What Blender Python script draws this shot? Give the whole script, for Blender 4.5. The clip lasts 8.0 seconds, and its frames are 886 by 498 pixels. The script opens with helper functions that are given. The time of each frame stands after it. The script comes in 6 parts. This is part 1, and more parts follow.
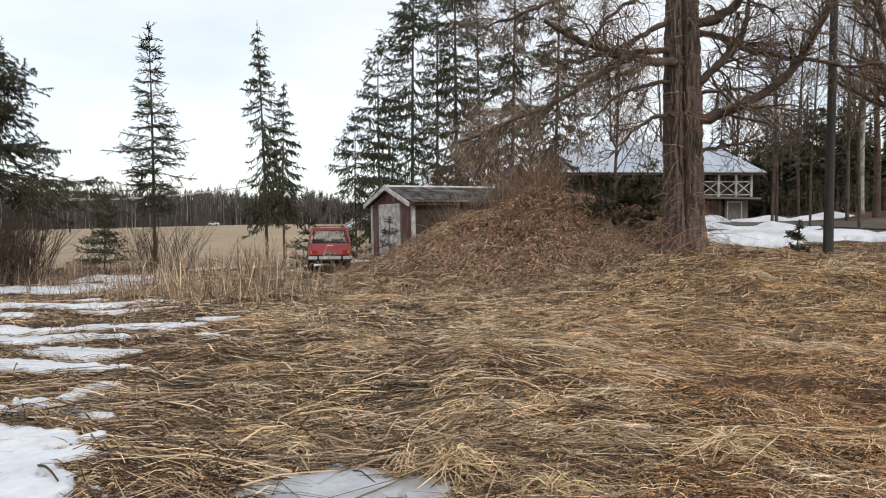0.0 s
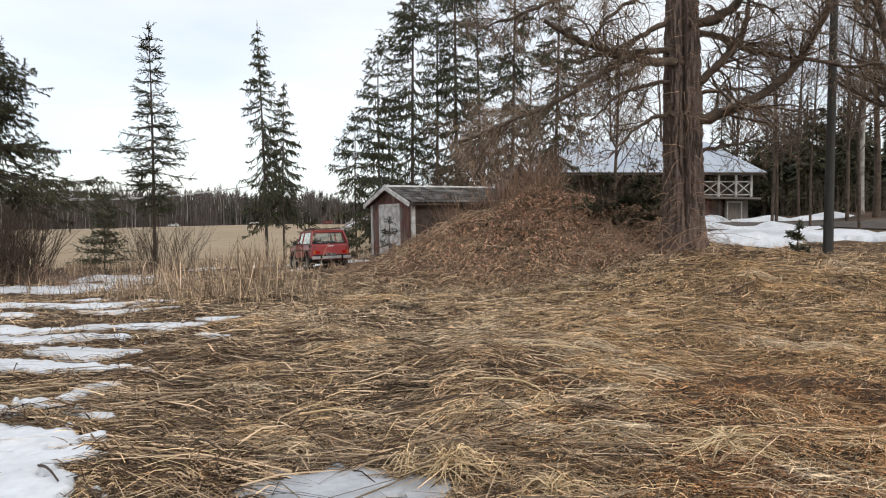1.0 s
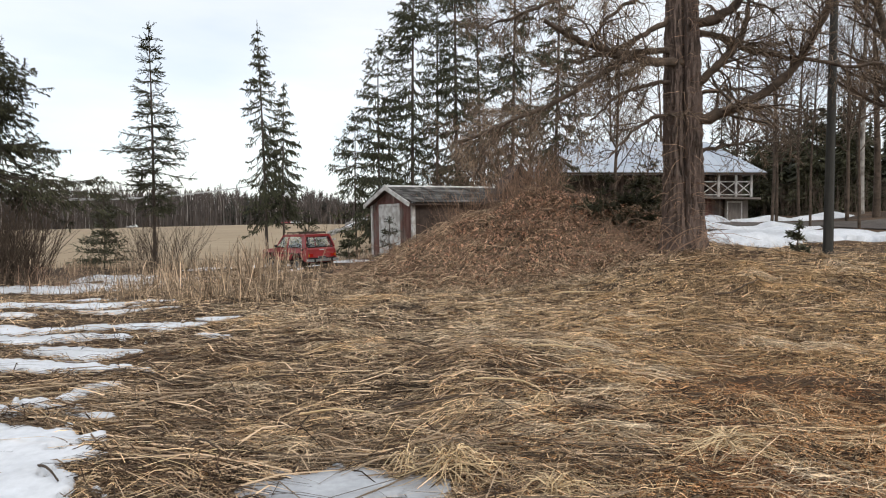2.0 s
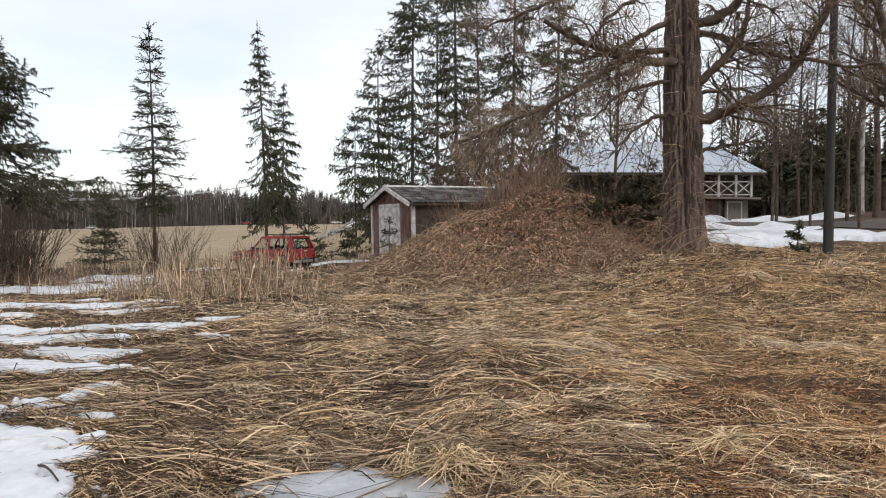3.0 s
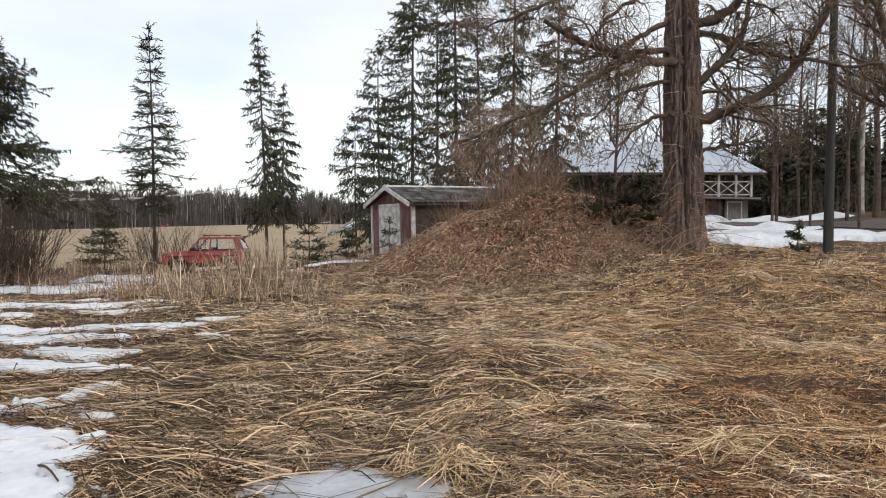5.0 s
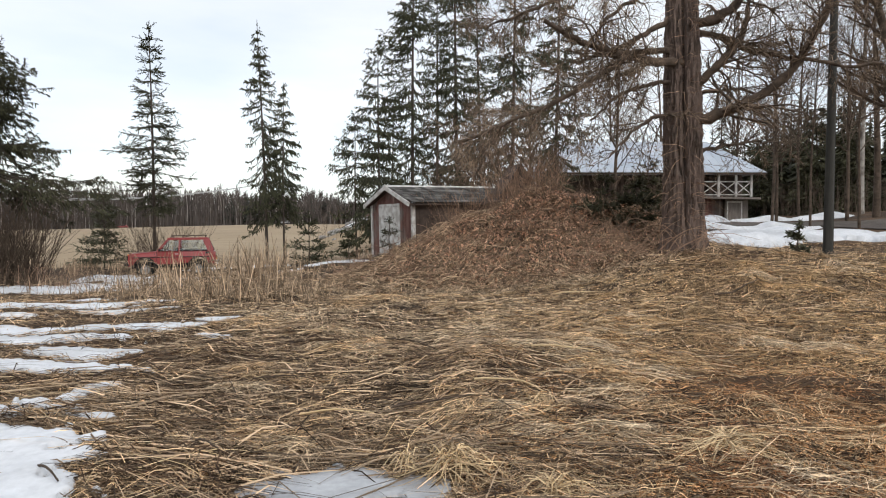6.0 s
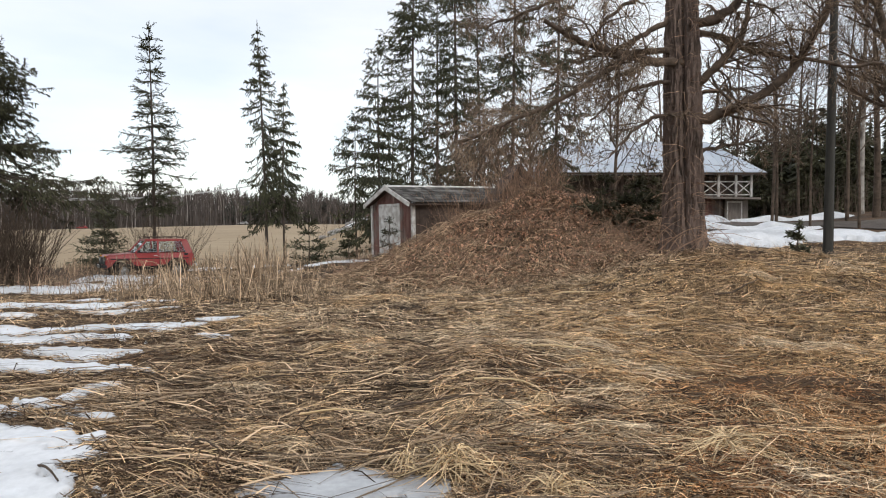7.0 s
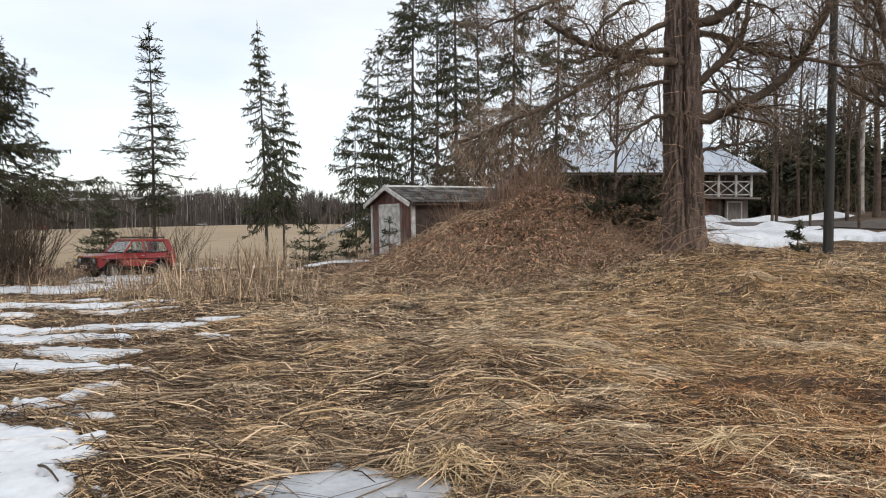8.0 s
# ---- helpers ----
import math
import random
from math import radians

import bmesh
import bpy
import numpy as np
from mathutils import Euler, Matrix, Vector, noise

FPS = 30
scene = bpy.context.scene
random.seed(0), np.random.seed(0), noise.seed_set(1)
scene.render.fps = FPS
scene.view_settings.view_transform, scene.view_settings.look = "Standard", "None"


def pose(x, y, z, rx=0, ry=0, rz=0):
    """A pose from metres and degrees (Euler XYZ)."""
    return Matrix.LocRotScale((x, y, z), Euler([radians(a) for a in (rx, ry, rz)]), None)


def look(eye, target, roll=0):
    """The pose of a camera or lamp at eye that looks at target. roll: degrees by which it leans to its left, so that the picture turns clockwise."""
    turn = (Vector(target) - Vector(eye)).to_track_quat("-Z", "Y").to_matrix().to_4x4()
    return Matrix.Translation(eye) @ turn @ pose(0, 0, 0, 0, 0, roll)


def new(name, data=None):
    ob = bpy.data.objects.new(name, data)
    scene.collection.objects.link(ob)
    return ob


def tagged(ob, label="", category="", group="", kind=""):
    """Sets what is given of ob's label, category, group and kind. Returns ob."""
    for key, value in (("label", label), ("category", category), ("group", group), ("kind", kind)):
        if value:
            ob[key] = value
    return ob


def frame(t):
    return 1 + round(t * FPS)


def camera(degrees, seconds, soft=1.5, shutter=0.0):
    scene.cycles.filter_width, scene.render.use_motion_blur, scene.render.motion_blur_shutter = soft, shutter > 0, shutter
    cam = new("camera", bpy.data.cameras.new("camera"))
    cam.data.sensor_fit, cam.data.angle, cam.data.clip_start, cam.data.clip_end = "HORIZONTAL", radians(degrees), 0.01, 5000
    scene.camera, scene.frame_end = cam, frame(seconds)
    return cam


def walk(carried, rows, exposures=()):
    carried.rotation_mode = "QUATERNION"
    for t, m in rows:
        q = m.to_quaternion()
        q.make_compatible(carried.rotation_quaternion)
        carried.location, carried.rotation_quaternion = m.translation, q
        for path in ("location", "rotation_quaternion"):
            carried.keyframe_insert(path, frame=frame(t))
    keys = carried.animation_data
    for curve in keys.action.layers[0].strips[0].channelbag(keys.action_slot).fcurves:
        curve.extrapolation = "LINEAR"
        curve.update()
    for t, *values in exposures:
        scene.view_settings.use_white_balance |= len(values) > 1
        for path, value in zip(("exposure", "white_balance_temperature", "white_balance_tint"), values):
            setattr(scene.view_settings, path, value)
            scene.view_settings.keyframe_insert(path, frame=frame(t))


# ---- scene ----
cam = camera(66, 8.0, soft=1.12)
EYE = pose(0, 0, 1.7, 90 - 1.80, 0, 0)
walk(cam, [(0.0, EYE), (8.0, EYE)], exposures=[(0.0, 0.0), (8.0, 0.0)])

# ---- world and sun: a bright overcast sky ----
SUN_ELEV, SUN_AZ = radians(38), radians(150)
world = bpy.data.worlds.new("overcast_sky")
scene.world = world
world.use_nodes = True
wn, wl = world.node_tree.nodes, world.node_tree.links
wn.clear()
sky = wn.new("ShaderNodeTexSky")
sky.sky_type, sky.sun_disc, sky.sun_elevation, sky.sun_rotation = "NISHITA", False, SUN_ELEV, SUN_AZ
wtc = wn.new("ShaderNodeTexCoord")
wmap = wn.new("ShaderNodeMapping")
wmap.inputs["Scale"].default_value = (1.0, 1.0, 3.6)
wnoise = wn.new("ShaderNodeTexNoise")
wnoise.inputs["Scale"].default_value, wnoise.inputs["Detail"].default_value = 2.2, 6
wramp = wn.new("ShaderNodeValToRGB")
wramp.color_ramp.elements[0].position, wramp.color_ramp.elements[0].color = 0.36, (0.80, 0.84, 0.885, 1)
wramp.color_ramp.elements[1].position, wramp.color_ramp.elements[1].color = 0.60, (1.0, 0.99, 0.962, 1)
bg_sky, bg_cloud, badd, wout = (wn.new(k) for k in ("ShaderNodeBackground", "ShaderNodeBackground", "ShaderNodeAddShader", "ShaderNodeOutputWorld"))
wl.new(wtc.outputs["Generated"], wmap.inputs["Vector"])
wl.new(wmap.outputs["Vector"], wnoise.inputs["Vector"])
wl.new(wnoise.outputs["Fac"], wramp.inputs["Fac"])
wl.new(sky.outputs["Color"], bg_sky.inputs["Color"])
wl.new(wramp.outputs["Color"], bg_cloud.inputs["Color"])
bg_sky.inputs["Strength"].default_value = 0.05
bg_cloud.inputs["Strength"].default_value = 0.85
wl.new(bg_sky.outputs[0], badd.inputs[0])
wl.new(bg_cloud.outputs[0], badd.inputs[1])
wl.new(badd.outputs[0], wout.inputs["Surface"])
sun = new("sun", bpy.data.lights.new("sun", "SUN"))
sun.data.energy, sun.data.angle, sun.data.color = 1.0, radians(16), (1.0, 0.96, 0.9)
sun.matrix_world = look((0, 0, 0), (-math.sin(SUN_AZ) * math.cos(SUN_ELEV), -math.cos(SUN_AZ) * math.cos(SUN_ELEV), -math.sin(SUN_ELEV)))


# ---- materials ----
def mat(name, c1, c2, scale=3.0, rough=0.85, bump=0.3, bscale=40.0, metal=0.0, island=0.0, objr=0.0, local=False, patch=None, pscale=0.3, stretch=(1, 1, 1), spec=0.3, coat=0.0):
    """Two-scale procedural surface: colour noise, fine grain, bump, variation per piece and broad patches of another colour."""
    m = bpy.data.materials.new(name)
    m.use_nodes = True
    n, l = m.node_tree.nodes, m.node_tree.links
    b = n["Principled BSDF"]
    b.inputs["Roughness"].default_value, b.inputs["Metallic"].default_value = rough, metal
    b.inputs["Specular IOR Level"].default_value = spec
    b.inputs["Coat Weight"].default_value = coat
    if local:
        tc = n.new("ShaderNodeTexCoord").outputs["Object"]
    else:
        tc = n.new("ShaderNodeNewGeometry").outputs["Position"]
    mp = n.new("ShaderNodeMapping")
    mp.inputs["Scale"].default_value = stretch
    l.new(tc, mp.inputs["Vector"])
    n1 = n.new("ShaderNodeTexNoise")
    n1.inputs["Scale"].default_value, n1.inputs["Detail"].default_value = scale, 5
    n2 = n.new("ShaderNodeTexNoise")
    n2.inputs["Scale"].default_value, n2.inputs["Detail"].default_value = bscale, 4
    l.new(mp.outputs[0], n1.inputs["Vector"])
    l.new(mp.outputs[0], n2.inputs["Vector"])
    mr = n.new("ShaderNodeMapRange")
    mr.inputs["From Min"].default_value, mr.inputs["From Max"].default_value = 0.3, 0.7
    l.new(n1.outputs["Fac"], mr.inputs["Value"])
    mx = n.new("ShaderNodeMix")
    mx.data_type = "RGBA"
    mx.inputs["A"].default_value, mx.inputs["B"].default_value = (*c1, 1), (*c2, 1)
    l.new(mr.outputs[0], mx.inputs["Factor"])
    col = mx.outputs["Result"]
    if patch:
        n3 = n.new("ShaderNodeTexNoise")
        n3.inputs["Scale"].default_value, n3.inputs["Detail"].default_value = pscale, 3
        l.new(tc, n3.inputs["Vector"])
        r3 = n.new("ShaderNodeMapRange")
        r3.inputs["From Min"].default_value, r3.inputs["From Max"].default_value = 0.45, 0.62
        l.new(n3.outputs["Fac"], r3.inputs["Value"])
        m3 = n.new("ShaderNodeMix")
        m3.data_type = "RGBA"
        l.new(r3.outputs[0], m3.inputs["Factor"])
        l.new(col, m3.inputs["A"])
        m3.inputs["B"].default_value = (*patch, 1)
        col = m3.outputs["Result"]
    value = n.new("ShaderNodeMapRange")
    value.inputs["To Min"].default_value, value.inputs["To Max"].default_value = 0.8, 1.2
    l.new(n2.outputs["Fac"], value.inputs["Value"])
    fac = value.outputs[0]
    for amount, out in ((island, "Random Per Island"), (objr, "Random")):
        if amount:
            src = n.new("ShaderNodeNewGeometry" if out == "Random Per Island" else "ShaderNodeObjectInfo").outputs[out]
            r = n.new("ShaderNodeMapRange")
            sq = n.new("ShaderNodeMath")
            sq.operation = "MULTIPLY"
            l.new(src, sq.inputs[0])
            l.new(src, sq.inputs[1])
            r.inputs["To Min"].default_value, r.inputs["To Max"].default_value = 1 - amount, 1 + 2 * amount
            l.new(sq.outputs[0], r.inputs["Value"])
            mu = n.new("ShaderNodeMath")
            mu.operation = "MULTIPLY"
            l.new(fac, mu.inputs[0])
            l.new(r.outputs[0], mu.inputs[1])
            fac = mu.outputs[0]
    vm = n.new("ShaderNodeVectorMath")
    vm.operation = "SCALE"
    l.new(col, vm.inputs[0])
    l.new(fac, vm.inputs["Scale"])
    l.new(vm.outputs[0], b.inputs["Base Color"])
    if bump:
        bp = n.new("ShaderNodeBump")
        bp.inputs["Strength"].default_value, bp.inputs["Distance"].default_value = bump, 0.02
        l.new(n2.outputs["Fac"], bp.inputs["Height"])
        l.new(bp.outputs[0], b.inputs["Normal"])
    return m


def glass_mat(name, tint=(0.9, 0.95, 0.95)):
    m = bpy.data.materials.new(name)
    m.use_nodes = True
    n, l = m.node_tree.nodes, m.node_tree.links
    b = n["Principled BSDF"]
    b.inputs["Base Color"].default_value = (*tint, 1)
    b.inputs["Transmission Weight"].default_value, b.inputs["Roughness"].default_value, b.inputs["IOR"].default_value = 1.0, 0.03, 1.45
    return m


M_SOIL = mat("dead_grass_ground", (0.020, 0.012, 0.008), (0.070, 0.043, 0.025), 3.0, 0.95, 0.9, 26, patch=(0.11, 0.064, 0.034), pscale=0.4)
M_FIELD = mat("stubble_field", (0.26, 0.19, 0.118), (0.42, 0.325, 0.21), 0.5, 0.95, 0.4, 7, stretch=(0.2, 1, 1), patch=(0.33, 0.245, 0.152), pscale=0.06)
M_STRAW = mat("flattened_straw", (0.44, 0.295, 0.162), (0.66, 0.47, 0.28), 1.2, 0.75, 0, 30, island=0.72, patch=(0.37, 0.238, 0.128), pscale=0.35)
M_RUST = mat("rusty_fine_grass", (0.46, 0.232, 0.096), (0.60, 0.345, 0.162), 1.5, 0.8, 0, 30, island=0.65, patch=(0.26, 0.115, 0.048), pscale=0.7)
M_GOLD = mat("golden_fine_grass", (0.49, 0.310, 0.148), (0.64, 0.43, 0.225), 1.5, 0.8, 0, 30, island=0.6, patch=(0.36, 0.245, 0.135), pscale=0.6)
M_BLADE = mat("pale_long_blades", (0.56, 0.40, 0.215), (0.70, 0.53, 0.32), 2.0, 0.65, 0, 30, island=0.4)
M_STRAW_GREY = mat("weathered_stalks", (0.25, 0.170, 0.106), (0.54, 0.40, 0.262), 2.2, 0.8, 0, 30, island=0.78)
# Brown grass and stems, darkened further for the shaded gaps between straws.
M_STRAW_DARK = mat("dark_brown_gap_grass", (0.034, 0.020, 0.012), (0.095, 0.057, 0.032), 1.2, 0.85, 0, 30, island=0.5)
M_BLEACH = mat("bleached_straw", (0.49, 0.365, 0.23), (0.68, 0.53, 0.36), 1.4, 0.75, 0, 30, island=0.6)
M_REED = mat("dry_reed", (0.28, 0.195, 0.125), (0.48, 0.36, 0.245), 2.0, 0.75, 0, 30, island=0.6)
M_LITTER = mat("leaf_litter", (0.38, 0.205, 0.125), (0.58, 0.37, 0.25), 1.0, 0.85, 0, 20, island=0.72)
M_TWIG = mat("bare_twigs", (0.130, 0.090, 0.060), (0.275, 0.200, 0.140), 2.0, 0.85, 0, 30, island=0.4)
M_TWIG_RED = mat("reddish_twigs", (0.24, 0.145, 0.095), (0.36, 0.245, 0.17), 2.0, 0.8, 0, 30, island=0.5)
M_BARK = mat("larch_bark", (0.034, 0.025, 0.020), (0.225, 0.165, 0.135), 3.4, 0.95, 1.0, 20, stretch=(3.2, 3.2, 0.6), patch=(0.15, 0.108, 0.09), pscale=1.6)
M_LIMB = mat("limb_bark", (0.046, 0.033, 0.024), (0.138, 0.101, 0.075), 4.0, 0.95, 1.0, 22)
M_SPRUCE_BARK = mat("spruce_bark", (0.05, 0.039, 0.031), (0.11, 0.085, 0.068), 4.0, 0.95, 0.7, 24)
M_BIRCH = mat("birch_bark", (0.30, 0.27, 0.24), (0.46, 0.43, 0.385), 1.5, 0.8, 0.3, 8, stretch=(1, 1, 2.5), patch=(0.12, 0.10, 0.085), pscale=1.6)
M_NEEDLE = mat("spruce_needles", (0.044, 0.047, 0.024), (0.088, 0.089, 0.047), 0.8, 0.7, 0, 8, island=0.45)
M_NEEDLE_DRY = mat("brownish_needles", (0.065, 0.070, 0.040), (0.115, 0.112, 0.070), 0.8, 0.75, 0, 8, island=0.45)
M_NEEDLE_DARK = mat("dark_needles", (0.036, 0.037, 0.018), (0.074, 0.070, 0.037), 0.4, 0.75, 0, 8, island=0.4)
M_SNOW = mat("old_snow", (0.66, 0.68, 0.71), (0.78, 0.79, 0.81), 2.0, 0.6, 0.5, 14, patch=(0.60, 0.61, 0.625), pscale=0.9)
M_ICE = mat("grey_ice", (0.34, 0.35, 0.365), (0.48, 0.49, 0.505), 2.2, 0.25, 0.15, 20, spec=0.5)
M_ROAD = mat("wet_gravel_road", (0.072, 0.058, 0.048), (0.12, 0.098, 0.082), 0.8, 0.8, 0.5, 30)
M_RED_WOOD = mat("faded_red_boards", (0.14, 0.062, 0.05), (0.21, 0.115, 0.095), 3.0, 0.9, 0.5, 30, island=0.3, objr=0.2, stretch=(2, 2, 0.4), patch=(0.19, 0.155, 0.135), pscale=1.3)
M_GREY_WOOD = mat("grey_weathered_boards", (0.17, 0.145, 0.125), (0.29, 0.25, 0.22), 3.0, 0.9, 0.5, 30, island=0.3, stretch=(2, 2, 0.4))
# Old dark wood; on the shed's side boards its tone stands in for shade.
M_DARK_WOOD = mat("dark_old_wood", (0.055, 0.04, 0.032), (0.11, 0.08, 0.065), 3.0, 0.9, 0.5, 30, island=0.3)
M_WHITE_WOOD = mat("peeling_white_paint", (0.62, 0.60, 0.56), (0.80, 0.79, 0.76), 4.0, 0.75, 0.4, 40, patch=(0.50, 0.46, 0.42), pscale=3.5)
M_SHINGLE = mat("mossy_grey_shingles", (0.05, 0.047, 0.043), (0.115, 0.108, 0.10), 2.0, 0.9, 0.6, 30, objr=0.55)
M_TIN = mat("pale_tin_roof", (0.46, 0.52, 0.60), (0.62, 0.66, 0.71), 0.7, 0.45, 0.1, 10, metal=0.25, spec=0.5)
M_STONE = mat("foundation_stone", (0.2, 0.19, 0.175), (0.32, 0.30, 0.28), 3.0, 0.9, 0.6, 20, island=0.2)
M_POLE = mat("tarred_pole", (0.034, 0.033, 0.029), (0.062, 0.058, 0.051), 3.0, 0.9, 0.5, 30, stretch=(3, 3, 0.3))
M_WIRE = mat("aluminium_wire", (0.42, 0.42, 0.42), (0.5, 0.5, 0.5), 3.0, 0.5, 0, 30, metal=0.5)
# Lightened a little: the haze of distance is mixed into this colour.
M_FARWOOD = mat("hazy_far_wood", (0.070, 0.057, 0.050), (0.122, 0.102, 0.090), 0.15, 0.95, 0, 2, island=0.3)
M_FARSPRUCE = mat("far_spruce", (0.035, 0.045, 0.033), (0.06, 0.068, 0.05), 0.15, 0.95, 0, 2, island=0.3)
M_FARBIRCH = mat("far_birch_trunk", (0.24, 0.21, 0.188), (0.35, 0.315, 0.285), 0.3, 0.9, 0, 2, island=0.35)
M_CAR = mat("faded_red_paint", (0.28, 0.024, 0.027), (0.34, 0.043, 0.043), 1.5, 0.42, 0, 60, local=True, spec=0.5, coat=0.3, patch=(0.27, 0.036, 0.034), pscale=2.2)
M_TYRE = mat("dirty_rubber", (0.018, 0.017, 0.016), (0.05, 0.045, 0.038), 4.0, 0.9, 0.3, 40, local=True)
M_RIM = mat("grey_steel_rim", (0.26, 0.25, 0.24), (0.40, 0.39, 0.37), 5.0, 0.5, 0, 40, metal=0.4, local=True)
M_CHROME = mat("dull_aluminium", (0.50, 0.50, 0.50), (0.66, 0.66, 0.65), 4.0, 0.35, 0, 40, metal=0.7, local=True)
M_BLACK = mat("black_plastic", (0.015, 0.015, 0.015), (0.03, 0.03, 0.03), 4.0, 0.6, 0, 40, local=True)
M_SEAT = mat("dark_upholstery", (0.03, 0.028, 0.027), (0.06, 0.055, 0.05), 4.0, 0.9, 0, 40, local=True)
M_TAIL = mat("red_lamp_lens", (0.35, 0.015, 0.01), (0.40, 0.02, 0.015), 4.0, 0.2, 0, 40, local=True, spec=0.6)
M_AMBER = mat("amber_lamp_lens", (0.55, 0.20, 0.02), (0.6, 0.24, 0.03), 4.0, 0.2, 0, 40, local=True, spec=0.6)
M_LENS = mat("clear_lamp_lens", (0.6, 0.6, 0.58), (0.72, 0.72, 0.7), 4.0, 0.12, 0, 40, local=True, metal=0.4, spec=0.7)
M_PLATE = mat("white_plate", (0.6, 0.6, 0.58), (0.68, 0.68, 0.66), 4.0, 0.5, 0, 40, local=True)
M_GLASS = glass_mat("window_glass")


# ---- mesh helpers ----
RNG = np.random.default_rng(7)


class Geo:
    """Gathers vertices and quads as arrays and turns them into one mesh."""

    def __init__(self):
        self.v, self.f, self.n = [], [], 0

    def add(self, v, f):
        v, f = np.asarray(v, float).reshape(-1, 3), np.asarray(f, int).reshape(-1, 4)
        self.v.append(v)
        self.f.append(f + self.n)
        self.n += len(v)
        return self

    def tubes(self, p, r, sides=4):
        """Tapered tubes along N polylines p (N, K, 3) with radii r (N, K)."""
        p, r = np.asarray(p, float), np.asarray(r, float)
        n, k, _ = p.shape
        t = np.gradient(p, axis=1)
        t /= np.linalg.norm(t, axis=2, keepdims=True) + 1e-9
        ref = np.where(np.abs(t[:, :1, 2:]) > 0.8, np.array([1.0, 0.2, 0]), np.array([0.1, 0.2, 1.0]))
        a = np.cross(t, np.broadcast_to(ref, t.shape))
        a /= np.linalg.norm(a, axis=2, keepdims=True) + 1e-9
        b = np.cross(t, a)
        ang = np.arange(sides) * 2 * np.pi / sides
        ring = p[:, :, None] + r[:, :, None, None] * (a[:, :, None] * np.cos(ang)[:, None] + b[:, :, None] * np.sin(ang)[:, None])
        i = np.arange(n * k * sides).reshape(n, k, sides)
        j = np.roll(i, -1, axis=2)
        self.add(ring.reshape(-1, 3), np.stack([i[:, :-1], j[:, :-1], j[:, 1:], i[:, 1:]], -1))
        return self

    def ribbons(self, p, w, side):
        """Flat blades along N polylines p (N, K, 3), widths w (N, K), side directions (N, 3)."""
        n, k, _ = p.shape
        s = side / (np.linalg.norm(side, axis=1, keepdims=True) + 1e-9)
        off = s[:, None, :] * w[:, :, None] * 0.5
        v = np.stack([p - off, p + off], 2)
        i = np.arange(n * k * 2).reshape(n, k, 2)
        self.add(v.reshape(-1, 3), np.stack([i[:, :-1, 0], i[:, :-1, 1], i[:, 1:, 1], i[:, 1:, 0]], -1))
        return self

    def box(self, c, s, m=None):
        """A box round the point c with sizes s, turned by the matrix m about c."""
        q = np.array([[x, y, z] for x in (-0.5, 0.5) for y in (-0.5, 0.5) for z in (-0.5, 0.5)]) * np.asarray(s)
        if m is not None:
            q = q @ np.array(m.to_3x3()).T
        return self.add(q + np.asarray(c), [[0, 1, 3, 2], [4, 6, 7, 5], [0, 4, 5, 1], [2, 3, 7, 6], [0, 2, 6, 4], [1, 5, 7, 3]])

    def beam(self, a, b, w, d, up=(0, 0, 1)):
        """A square-cut beam from a to b, w wide and d deep."""
        a, b = Vector(a), Vector(b)
        z = (b - a).normalized()
        x = z.cross(Vector(up))
        x = (x if x.length > 1e-4 else Vector((1, 0, 0))).normalized()
        m = Matrix((x, z.cross(x), z)).transposed()
        return self.box((a + b) / 2, (w, d, (b - a).length), m)

    def slab(self, pts, thick):
        """A flat quad of four corners, thickened along its normal."""
        p = np.array(pts, float)
        nrm = np.cross(p[1] - p[0], p[3] - p[0])
        nrm *= thick / np.linalg.norm(nrm)
        return self.add(np.concatenate([p, p + nrm]), [[3, 2, 1, 0], [4, 5, 6, 7], [0, 1, 5, 4], [1, 2, 6, 5], [2, 3, 7, 6], [3, 0, 4, 7]])

    def lathe(self, prof, sides=20, axis="z", centre=(0, 0, 0)):
        """A turned body from a profile of (radius, height)."""
        pr = np.array(prof, float)
        ang = np.arange(sides) * 2 * np.pi / sides
        v = np.stack([pr[:, None, 0] * np.cos(ang), pr[:, None, 0] * np.sin(ang), np.repeat(pr[:, 1:2], sides, 1)], -1)
        if axis == "y":
            v = v[..., [0, 2, 1]]
        if axis == "x":
            v = v[..., [2, 0, 1]]
        i = np.arange(len(pr) * sides).reshape(len(pr), sides)
        j = np.roll(i, -1, axis=1)
        return self.add(v.reshape(-1, 3) + np.array(centre), np.stack([i[:-1], j[:-1], j[1:], i[1:]], -1))

    def mesh(self, name, material, smooth=False):
        v, f = np.concatenate(self.v), np.concatenate(self.f)
        me = bpy.data.meshes.new(name)
        me.vertices.add(len(v))
        me.vertices.foreach_set("co", v.astype(np.float32).ravel())
        me.loops.add(f.size)
        me.loops.foreach_set("vertex_index", f.astype(np.int32).ravel())
        me.polygons.add(len(f))
        me.polygons.foreach_set("loop_start", np.arange(0, f.size, 4, dtype=np.int32))
        me.polygons.foreach_set("use_smooth", np.full(len(f), smooth))
        me.update(calc_edges=True)
        me.materials.append(material)
        return me


def thing(name, m, label, category, group="", kind=""):
    ob = new(name)
    ob.empty_display_size = 0.2
    ob.matrix_basis = m
    return tagged(ob, label, category, group, kind)


